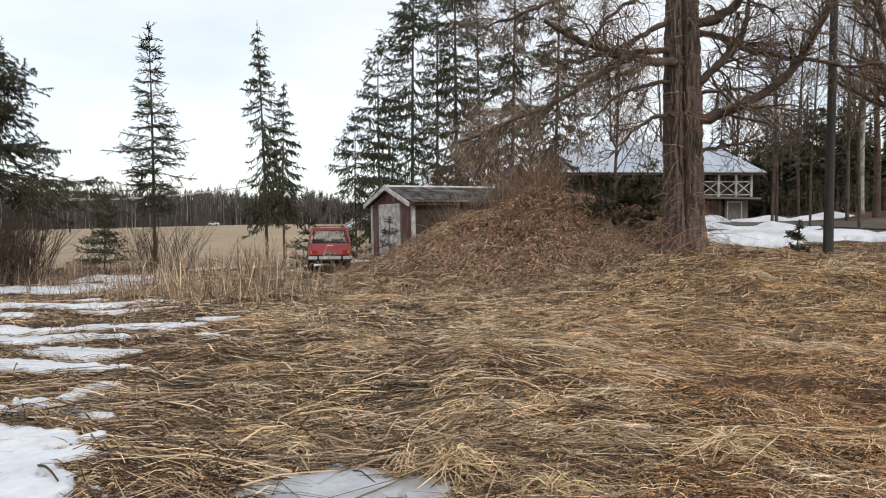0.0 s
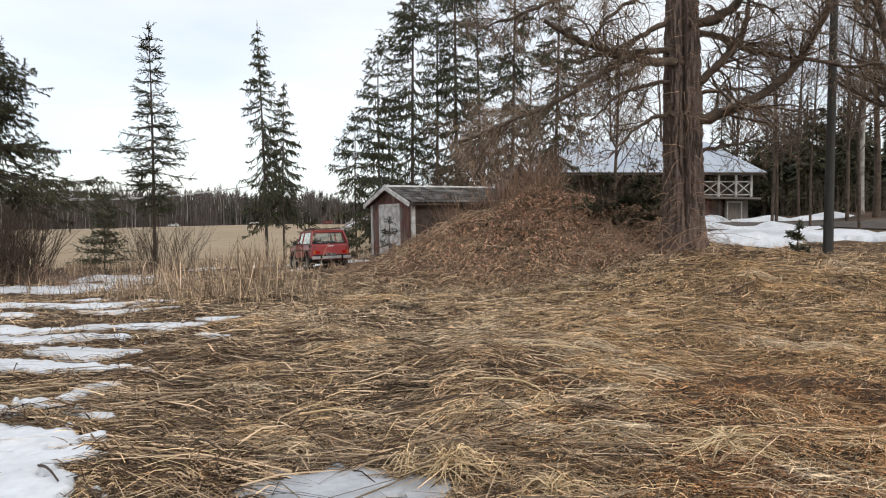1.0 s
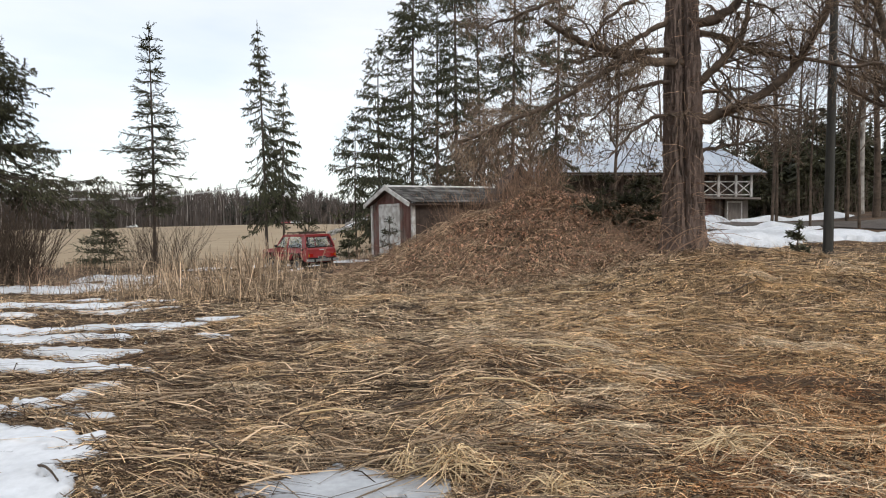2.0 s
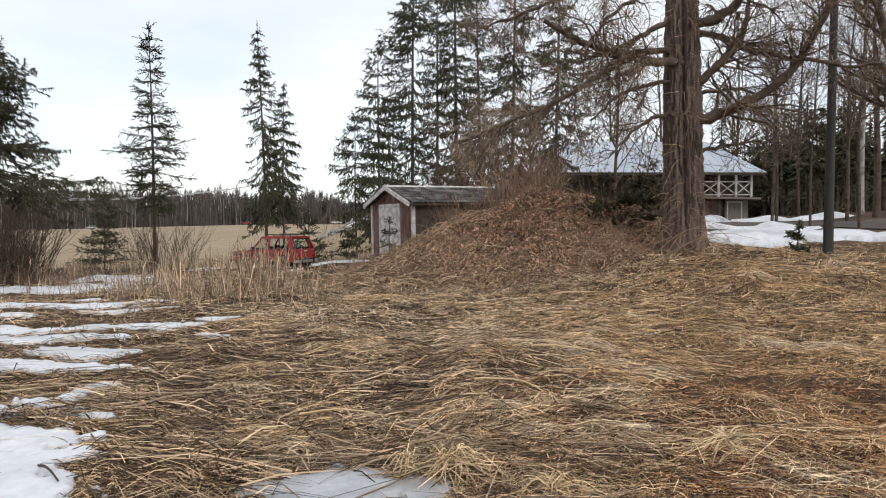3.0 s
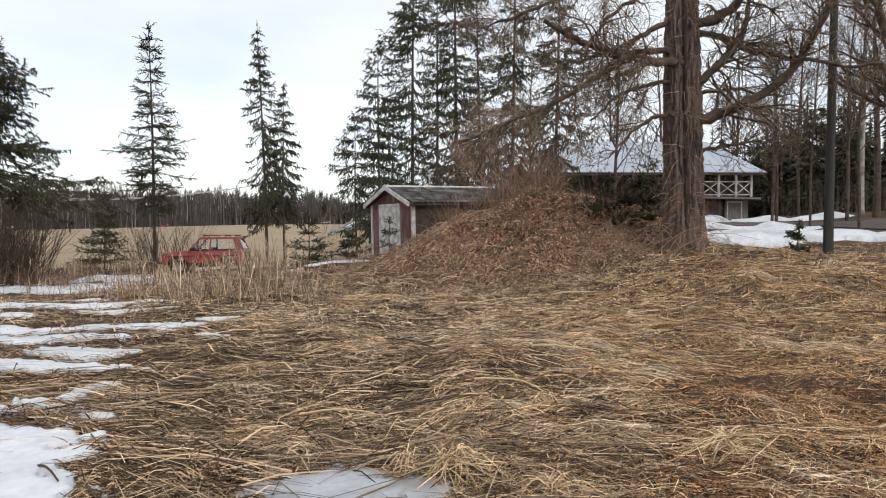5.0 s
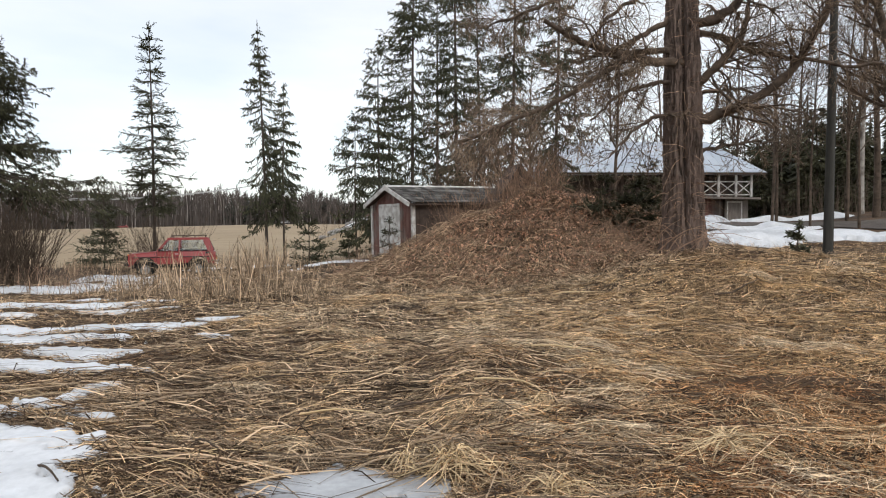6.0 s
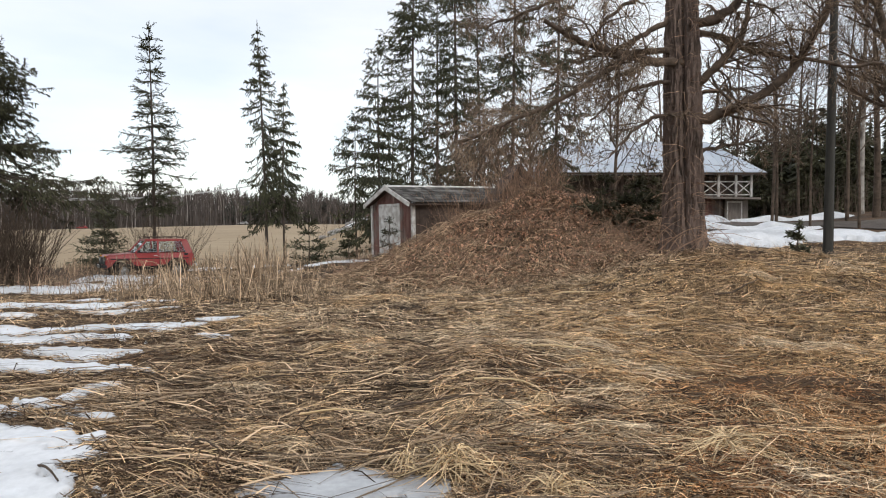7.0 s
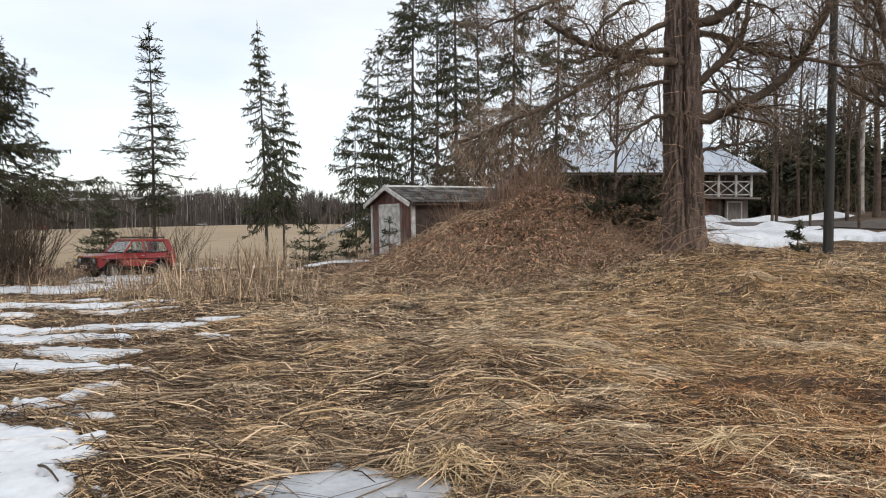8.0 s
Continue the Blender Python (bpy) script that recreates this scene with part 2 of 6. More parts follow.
def part(name, geo, material, parent, label="", smooth=False):
    """One mesh object under a thing or a part; geo is a Geo, a bmesh or a finished mesh."""
    if isinstance(geo, bmesh.types.BMesh):
        me = bpy.data.meshes.new(name)
        geo.to_mesh(me)
        geo.free()
        me.materials.append(material)
        me.polygons.foreach_set("use_smooth", [smooth] * len(me.polygons))
    else:
        me = geo.mesh(name, material, smooth) if isinstance(geo, Geo) else geo
    ob = new(name, me)
    ob.parent = parent
    if name in ("branchwork", "twig_mass", "foliage", "cone_mass", "stem_mass", "whip_mass"):
        tagged(ob, kind="stuff")
    return tagged(ob, label)


def step(a, b, x):
    t = np.clip((x - a) / (b - a), 0, 1)
    return t * t * (3 - 2 * t)


def wave(x, y, s, seed=0.0):
    """Smooth cheap noise in the plane, about -1 to 1."""
    x, y = np.asarray(x, float) / s + seed * 3.7, np.asarray(y, float) / s - seed * 1.9
    return (np.sin(1.7 * x + 1.3 * np.sin(1.1 * y + seed)) + np.sin(1.9 * y + 1.5 * np.sin(1.3 * x + 2 * seed)) + np.sin(1.2 * (x + y) + 1.2 * np.sin(1.6 * (x - y)))) / 3


def ground_z(x, y):
    """Height of the ground: yard, mound of the root cellar, rise to the road, field."""
    x, y = np.asarray(x, float), np.asarray(y, float)
    z = -0.52 * step(-2.8, -12.0, x) * step(10, 26, y)
    z = z + 0.0046 * np.clip(y - 36, 0, 270) + 2.4 * step(-175, -60, x) * step(60, 300, y)
    z = z + 0.12 * np.exp(-((x + 4.8) / 2.0) ** 2 - ((y - 29) / 2.2) ** 2) - 0.26 * np.exp(-((x + 6.4) / 1.7) ** 2 - ((y - 31.0) / 1.7) ** 2) - 0.22 * np.exp(-((x + 3.9) / 2.0) ** 2 - ((y - 23.3) / 2.2) ** 2)
    z = z + 1.1 * step(0.5, 7.0, x) * step(9, 18.5, y) + 0.9 * step(22.5, 38, y) * step(3, 12, x) - 0.3 * step(6, 11, x) * step(16, 20, y) * step(26, 20, y)
    z = z + 0.75 * step(18, 30, x) * step(28, 40, y)
    r = np.sqrt(((x - 2.7) / 5.9) ** 2 + ((y - 23) / 5.0) ** 2)
    h = np.clip(1.12 - np.sqrt(r * r + 0.03), 0, 1)
    z = z + 2.5 * h * (0.75 + 0.25 * step(0.0, 0.5, h)) * (1 + 0.10 * wave(x, y, 0.9, 2))
    z = z + 0.5 * step(5.0, 1.6, np.sqrt((x - 0.6) ** 2 + ((y - 30.5) * 0.9) ** 2))
    z = z + 3.2 * np.exp(-(((x + 6.0) / 5) ** 2 + ((y - 64) / 7) ** 2))
    z = z - 0.16 * np.exp(-((x + 2.3) / 0.5) ** 2 - ((y - 14.6) / 0.5) ** 2)
    near = step(60, 30, y)
    return z + near * (0.06 * wave(x, y, 0.55, 1) + 0.085 * wave(x, y, 1.5, 3) + 0.018 * wave(x, y, 0.17, 5))


def gz(x, y):
    return float(ground_z(x, y))


# ---- ground ----
def grid_sheet(xs, ys, lift=0.0):
    gx, gy = np.meshgrid(xs, ys)
    v = np.stack([gx, gy, ground_z(gx, gy) + lift], -1).reshape(-1, 3)
    i = np.arange(len(xs) * len(ys)).reshape(len(ys), len(xs))
    return Geo().add(v, np.stack([i[:-1, :-1], i[:-1, 1:], i[1:, 1:], i[1:, :-1]], -1))


def axis(*spans):
    return np.concatenate([np.arange(a, b, d) for a, b, d in spans] + [[spans[-1][1]]])


def build_ground():
    xs = axis((-1500, -300, 100), (-300, -60, 12), (-60, -16, 2), (-16, 18, 0.21), (18, 36, 0.6), (36, 60, 2), (60, 300, 20), (300, 1500, 100))
    ys = axis((-60, 0, 4), (0, 3, 0.5), (3, 30, 0.21), (30, 44, 0.5), (44, 84, 1.2), (84, 340, 8), (340, 1800, 90))
    ob = new("ground", grid_sheet(xs, ys).mesh("ground", M_SOIL, True))
    tagged(ob, "brown earth under flattened dead grass", "ground", kind="structure")
    xs = axis((-420, -60, 10), (-60, 3, 1.5))
    ys = axis((37, 60, 1.0), (60, 300, 6))
    gx, gy = np.meshgrid(xs, ys)
    ob = new("field", grid_sheet(xs, ys, 0.05).mesh("field", M_FIELD, True))
    tagged(ob, "pale straw-coloured stubble field in early spring", "field", kind="structure")
    xs, ys = axis((-420, 70, 10)), np.array([299.0, 302.0, 305.0])
    ob = new("road", grid_sheet(xs, ys, 0.25).mesh("road", M_ROAD, True))
    tagged(ob, "distant grey road along the forest edge", "road", kind="structure")
    # the gravel lane by the granary
    s = np.linspace(0, 1, 40)
    cx, cy, hw = 13.5 + 30 * s, 33.0 + 3.5 * s ** 2, 1.5 + 1.3 * s
    t = np.linspace(-1, 1, 7)
    x, y = cx[:, None] + 0 * t, cy[:, None] + hw[:, None] * t
    v = np.stack([x, y, ground_z(x, y) + 0.07], -1).reshape(-1, 3)
    i = np.arange(40 * 7).reshape(40, 7)
    ob = new("lane", Geo().add(v, np.stack([i[:-1, :-1], i[1:, :-1], i[1:, 1:], i[:-1, 1:]], -1)).mesh("lane", M_ROAD, True))
    tagged(ob, "wet dark gravel lane between snow banks", "lane", kind="structure")


# snow and ice lying on the ground: centre, half sizes, thickness
SNOW = [(-3.55, 4.75, 1.0, 0.74, 0.06), (-3.05, 4.0, 0.95, 0.6, 0.06), (-4.15, 5.95, 0.75, 0.30, 0.05), (-3.06, 5.82, 0.17, 0.12, 0.03), (-3.56, 6.9, 0.17, 0.50, 0.04), (-5.1, 8.2, 1.15, 0.24, 0.04), (-4.85, 9.05, 0.62, 0.36, 0.04),
        (-6.1, 10.3, 1.35, 0.46, 0.05), (-7.3, 11.4, 1.1, 0.32, 0.04), (-5.6, 11.75, 1.35, 0.30, 0.04), (-8.9, 13.1, 1.0, 0.40, 0.05), (-9.2, 15.2, 2.3, 0.55, 0.06), (-6.6, 14.0, 0.9, 0.16, 0.03), (-3.95, 12.35, 0.5, 0.17, 0.02), (-3.75, 10.5, 0.3, 0.14, 0.02), (-3.68, 8.2, 0.22, 0.09, 0.02),
        (-7.2, 16.9, 0.6, 0.13, 0.03), (-9.2, 17.6, 0.5, 0.14, 0.03), (-12.6, 22.6, 3.4, 1.1, 0.13), (-10.6, 24.6, 2.6, 0.9, 0.13), (-9.0, 27.0, 2.2, 0.55, 0.12), (-12.6, 28.0, 2.2, 0.7, 0.12), (-14.2, 29.9, 1.5, 0.4, 0.10), (-7.0, 29.0, 1.0, 0.3, 0.08), (-5.2, 34.4, 1.8, 0.5, 0.09), (-10.6, 35.4, 2.6, 0.5, 0.09)]
BANKS = [(12.2, 26.2, 2.9, 1.9, 0.32), (10.6, 25.0, 1.3, 1.1, 0.25), (16.6, 26.6, 2.3, 1.6, 0.30), (14.2, 31.0, 2.6, 0.55, 0.25), (13.2, 36.6, 2.2, 1.4, 0.30), (20.5, 39.2, 3.2, 0.8, 0.25)]
ICE = [(-0.74, 4.25, 0.56, 0.52, 0.02), (-0.14, 4.40, 0.17, 0.30, 0.015)]


def outline(ang, seed):
    return (1 + 0.18 * np.sin(2 * ang + seed) + 0.14 * np.sin(3 * ang + 2.3 * seed) + 0.11 * np.sin(5 * ang + 1.7 * seed) + 0.085 * np.sin(8 * ang + 3.1 * seed + np.sin(3 * ang)) + 0.06 * np.sin(13 * ang + seed + 2 * np.sin(2 * ang)) + 0.055 * np.sin(23 * ang + 2 * seed + 2 * np.sin(5 * ang)) + 0.04 * np.sin(41 * ang + 3 * seed + 2 * np.sin(7 * ang)) + 0.012 * np.sin(67 * ang + seed)) * 0.97


def inside(x, y, patches, grow=1.0):
    hit = np.zeros(np.shape(x), bool)
    for k, (cx, cy, rx, ry, _) in enumerate(patches):
        dx, dy = (x - cx) / rx, (y - cy) / ry
        hit |= np.hypot(dx, dy) < outline(np.arctan2(dy, dx), k * 1.37 + len(patches)) * grow
    return hit


def patch_field(x, y, patches):
    """How deep a spot lies within the nearest patch (above 0: covered) and which patch that is; ragged at three scales."""
    x, y = np.asarray(x, float), np.asarray(y, float)
    best, which = np.full(np.shape(x), -9.0), np.zeros(np.shape(x), int)
    for k, (cx, cy, rx, ry, _) in enumerate(patches):
        size = min(1.0, 0.40 + 0.8 * ry)
        f = (1 - np.hypot((x - cx) / rx, (y - cy) / ry)) * max(ry, 0.12) / 0.6
        f = f + size * (0.26 * wave(x, 1.6 * y, 0.42, 21) + 0.26 * wave(x, 1.4 * y, 0.17, 22) + 0.17 * wave(x, 1.2 * y, 0.075, 23) + 0.09 * wave(x, y, 0.033, 24))
        which = np.where(f > best, k, which)
        best = np.maximum(best, f)
    return best, which


def build_sheet(patches, bands, name, label, category, group, material):
    """Thin ragged patches of snow or ice, one object for each patch."""
    for x0, x1, y0, y1, d in bands:
        xs, ys = np.arange(x0, x1, d), np.arange(y0, y1, d * (1.0 if y0 < 9 else 1.6))
        gx, gy = np.meshgrid(xs, ys)
        f, which = patch_field(gx, gy, patches)
        th = np.array([p[4] for p in patches])[which]
        flat = (0.06 * wave(gx, gy, 0.55, 1) + 0.018 * wave(gx, gy, 0.17, 5)) * step(60, 30, gy)
        edge = np.clip(f / 0.10, 0, 1)
        z = ground_z(gx, gy) - 0.8 * flat + 0.02 + th * (edge ** 0.6 + 0.35 * wave(gx, gy, 0.28, 6) * edge + 0.12 * wave(gx, gy, 0.09, 7) * edge) - 0.10 * (f < 0)
        i = np.arange(gx.size).reshape(gx.shape)
        cells = np.stack([i[:-1, :-1], i[:-1, 1:], i[1:, 1:], i[1:, :-1]], -1).reshape(-1, 4)
        v = np.stack([gx, gy, z], -1).reshape(-1, 3)
        ff, ww = f.ravel(), which.ravel()
        cells = cells[ff[cells].max(1) > 0]
        owner = ww[cells[:, 0]]
        for k in np.unique(owner):
            fc = cells[owner == k]
            if len(fc) < 6:
                continue
            used, inv = np.unique(fc, return_inverse=True)
            cx, cy = patches[k][:2]
            o = np.array([cx, cy, gz(cx, cy)])
            ob = new(name, Geo().add(v[used] - o, inv.reshape(-1, 4)).mesh(name, material, True))
            ob.location = o
            tagged(ob, label, category, group, "stuff")


def build_patches(patches, name, label, category, group, material, rings=9, sides=170):
    for k, (cx, cy, rx, ry, h) in enumerate(patches):
        ang = np.arange(sides) * 2 * np.pi / sides
        rr = np.linspace(0, 1.04, rings)[:, None]
        o = outline(ang, k * 1.37 + len(patches))[None]
        x, y = cx + rx * rr * o * np.cos(ang), cy + ry * rr * o * np.sin(ang)
        top = h * np.clip(1 - rr ** 9, -0.6, 1) + (0.22 if h < 0.2 else 0.5) * h * wave(x, y, 0.3 if h < 0.2 else 0.8, k) * (rr < 0.98)
        flat = (0.06 * wave(x, y, 0.55, 1) + 0.018 * wave(x, y, 0.17, 5)) * step(60, 30, y)
        z = ground_z(x, y) - flat * (h < 0.2) + top + 0.045 * (h < 0.2) - 0.06 * (rr > 1.0)
        i = np.arange(rings * sides).reshape(rings, sides)
        j = np.roll(i, -1, axis=1)
        g = Geo().add(np.stack([x, y, z], -1) - np.array([cx, cy, gz(cx, cy)]), np.stack([i[:-1], j[:-1], j[1:], i[1:]], -1))
        ob = new(name, g.mesh(name, material, True))
        ob.location = (cx, cy, gz(cx, cy))
        tagged(ob, label, category, group, "stuff")


# ---- plants ----
def grow(rng, p, r, n, t0, t1, length, angle, droop, k=6, wob=0.25, thin=0.6, rmin=0.003, flat=1.0):
    """n side branches on the polylines p (N, K, 3) with radii r; returns their polylines and radii."""
    N, K, _ = p.shape
    w = np.linalg.norm(p[:, -1] - p[:, 0], axis=1)
    idx = rng.choice(N, n, p=w / w.sum())
    t = rng.uniform(t0, t1, n) * (K - 1)
    i = np.minimum(t.astype(int), K - 2)
    f = (t - i)[:, None]
    a, b = p[idx, i], p[idx, i + 1]
    pos, tan = a * (1 - f) + b * f, b - a
    tan /= np.linalg.norm(tan, axis=1, keepdims=True) + 1e-9
    rad = r[idx, i] * (1 - f[:, 0]) + r[idx, i + 1] * f[:, 0]
    q = rng.normal(size=(n, 3)) * np.array([1, 1, flat])
    q -= tan * (q * tan).sum(1, keepdims=True)
    q /= np.linalg.norm(q, axis=1, keepdims=True) + 1e-9
    an = radians(angle) * rng.uniform(0.7, 1.3, n)[:, None]
    d = tan * np.cos(an) + q * np.sin(an)
    ln = length * rng.uniform(0.5, 1.2, n) * (1.1 - 0.55 * t / (K - 1))
    out = [pos]
    for s in range(k - 1):
        d = d + rng.normal(size=(n, 3)) * wob + np.array([0, 0, -droop])
        d /= np.linalg.norm(d, axis=1, keepdims=True)
        out.append(out[-1] + d * (ln / (k - 1))[:, None])
    r0 = np.maximum(rad * thin, rmin)
    return np.stack(out, 1), r0[:, None] * np.linspace(1, 0.35, k)


def spruce(x, y, h, spread, low, seed, dense=1.0, name="spruce", label="", group="", column=False, needle=None, dry=0.0, top=0.0, sag=0.35, sprig=1.0, tilt=-14, fill=1.0, hang=0.35, girth=0.0058, taper=None, gap=0.42, flat=0.3, lean=None, fine=1.0):
    """A spruce: tapered trunk, drooping boughs, hanging needle sprays."""
    rng = np.random.default_rng(seed)
    tree = thing(name, pose(x, y, gz(x, y) - 0.05), label or "tall sparse Norway spruce with drooping boughs", "tree", group)
    kz = np.linspace(0, 1, 10)
    lean = rng.normal(0, 0.012, 2) if lean is None else np.array(lean)
    tr = np.stack([lean[0] * h * kz + 0.03 * np.sin(5 * kz + seed), lean[1] * h * kz, h * kz], -1)[None]
    rt = girth * h
    part("trunk", Geo().tubes(tr, (rt * (1 - kz) ** 0.8 + 0.012)[None], 9), M_SPRUCE_BARK, tree, smooth=True)
    n = int(h * 8.5 * dense)
    tiers = max(int((h - low) / gap), 3)
    u = np.clip((rng.integers(0, tiers, n) + 0.5 + rng.normal(0, 0.10, n)) / tiers, 0.0, 0.995) ** 0.95
    hh = low + (h - low) * u
    az = rng.uniform(0, 2 * np.pi, n)
    prof = np.minimum(1, (1 - u) / 0.6) ** 0.9 if taper == 0 else (1 - u) ** (taper or (0.55 if column else 0.85)) * (0.72 + 0.28 * np.sin(9 * u + seed)) + 0.03
    prof = prof * np.minimum(1, (1 - u) / 0.14 + 0.12)
    ln = spread * prof * rng.uniform(0.5, 1.12, n)
    el = np.radians(tilt + (34 - tilt) * u ** 1.6 + rng.normal(0, 6, n))
    k = 7
    s = np.linspace(0, 1, k)
    hor = ln[:, None] * s * np.cos(el)[:, None]
    ver = ln[:, None] * (s * np.sin(el)[:, None] - sag * (s - 0.5 * s ** 3) * (1 - u)[:, None] * 0.9)
    base = np.stack([np.interp(hh, tr[0, :, 2], tr[0, :, 0]), np.interp(hh, tr[0, :, 2], tr[0, :, 1]), hh], -1)
    p = base[:, None] + np.stack([hor * np.cos(az)[:, None], hor * np.sin(az)[:, None], ver], -1)
    rb = np.maximum(0.007 * ln[:, None] * (1.15 - s), 0.004)
    g = Geo().tubes(p[:, ::2], rb[:, ::2], 3)
    side_p, side_r = grow(rng, p, rb, int(n * 6), 0.2, 1.0, 0.34 * spread ** 0.7, 48, 0.16 * sag, 4, 0.10, 0.7, 0.004, flat)
    g.ribbons(side_p[:, ::3], side_r[:, ::3] * 2, rng.normal(size=(len(side_p), 3)))
    part("branchwork", g, M_SPRUCE_BARK, tree)
    g = Geo()
    for q, cnt in ((p, int(n * 24 * fill * fine)), (side_p, int(n * 62 * fill * fine))):
        N, K, _ = q.shape
        wl_ = np.linalg.norm(q[:, -1] - q[:, 0], axis=1) + 0.03
        idx = rng.choice(N, cnt, p=wl_ / wl_.sum())
        t = rng.uniform(0.10, 1.0, cnt) * (K - 1)
        i = np.minimum(t.astype(int), K - 2)
        f = (t - i)[:, None]
        pos, tan = q[idx, i] * (1 - f) + q[idx, i + 1] * f, q[idx, i + 1] - q[idx, i]
        tan /= np.linalg.norm(tan, axis=1, keepdims=True) + 1e-9
        d = tan * 0.8 + rng.normal(size=(cnt, 3)) * np.array([0.42, 0.42, 0.24]) + np.array([0, 0, -hang])
        d /= np.linalg.norm(d, axis=1, keepdims=True)
        L = rng.uniform(0.045, 0.115, cnt) * sprig / fine ** 0.6
        pp = np.stack([pos, pos + d * (1.15 * L)[:, None]], 1)
        g.ribbons(pp, np.stack([0.44 * L, 0.16 * L], 1), rng.normal(size=(cnt, 3)))
    part("foliage", g, needle or M_NEEDLE, tree)
    return tree


def bare_tree(x, y, h, r, seed, name="bare_tree", label="", bark=None, group="", lean=(0.0, 0.0), n1=26, spread=0.33, low=0.3, twig=None, density=1.0):
    """A leafless tree: trunk, limbs and two ranks of twigs."""
    rng = np.random.default_rng(seed)
    tree = thing(name, pose(x, y, gz(x, y) - 0.05), label or "leafless grey-brown tree with fine twigs", "tree", group)
    k = np.linspace(0, 1, 12)
    tr = np.stack([lean[0] * h * k ** 1.3 + 0.02 * h * np.sin(4 * k + seed) * k, lean[1] * h * k + 0.015 * h * np.sin(5 * k + 2 * seed) * k, h * k], -1)[None]
    rr = (r * (1 - 0.85 * k))[None]
    part("trunk", Geo().tubes(tr, rr, 8), bark or M_LIMB, tree, smooth=True)
    p1, r1 = grow(rng, tr, rr, n1, low, 0.98, h * spread, 42, -0.10, 7, 0.14, 0.5, 0.008)
    p2, r2 = grow(rng, p1, r1, int(n1 * 7 * density), 0.15, 1.0, h * spread * 0.42, 40, -0.02, 5, 0.16, 0.55, 0.005)
    p3, r3 = grow(rng, p2, r2, int(n1 * 30 * density), 0.1, 1.0, h * spread * 0.2, 38, 0.0, 4, 0.18, 0.6, 0.0035)
    part("branchwork", Geo().tubes(p1, r1, 4).ribbons(p2, r2 * 2.1, rng.normal(size=(len(p2), 3))), bark if bark is M_LIMB else M_TWIG, tree)
    part("twig_mass", Geo().ribbons(p3[:, [0, 2, 3]], r3[:, [0, 2, 3]] * 2.2, rng.normal(size=(len(p3), 3))), twig or M_TWIG, tree)
    return tree


def bush(x, y, h, n, seed, name="bush", label="", twig=None, spread=0.6, fork=5):
    """A leafless bush of many thin stems with forked tips."""
    rng = np.random.default_rng(seed)
    b = thing(name, pose(x, y, gz(x, y) - 0.03), label or "leafless bush of thin brown stems", "bush")
    az, rad = rng.uniform(0, 2 * np.pi, n), np.sqrt(rng.uniform(0, 1, n)) * spread
    k = 6
    s = np.linspace(0, 1, k)
    hgt = h * rng.uniform(0.5, 1.1, n)
    px, py = rad * np.cos(az), rad * np.sin(az)
    base_z = ground_z(x + px, y + py) - gz(x, y)
    out = rng.normal(0, 0.28, (n, 2)) + np.stack([np.cos(az), np.sin(az)], 1) * 0.15
    p = np.stack([px[:, None] + out[:, :1] * hgt[:, None] * s ** 1.4, py[:, None] + out[:, 1:] * hgt[:, None] * s ** 1.4, base_z[:, None] + hgt[:, None] * s], -1)
    p[:, 1:] += rng.normal(0, 0.02, (n, k - 1, 3)) * h
    r = np.maximum(0.004 * h, 0.006) * (1.1 - 0.7 * s)[None] * np.ones((n, 1))
    p2, r2 = grow(rng, p, r, n * fork, 0.25, 1.0, 0.38 * h, 35, -0.05, 4, 0.18, 0.7, 0.004)
    part("stem_mass", Geo().tubes(p, r, 3), twig or M_TWIG, b)
    part("twig_mass", Geo().ribbons(p2, r2 * 2.2, rng.normal(size=(len(p2), 3))), twig or M_TWIG, b)
    return b


# ---- buildings ----
def place(origin, ux, uy, m=None):
    """The pose whose local x runs along ux in plan."""
    a = math.atan2(uy, ux)
    return Matrix.Translation(origin) @ Matrix.Rotation(a, 4, "Z")


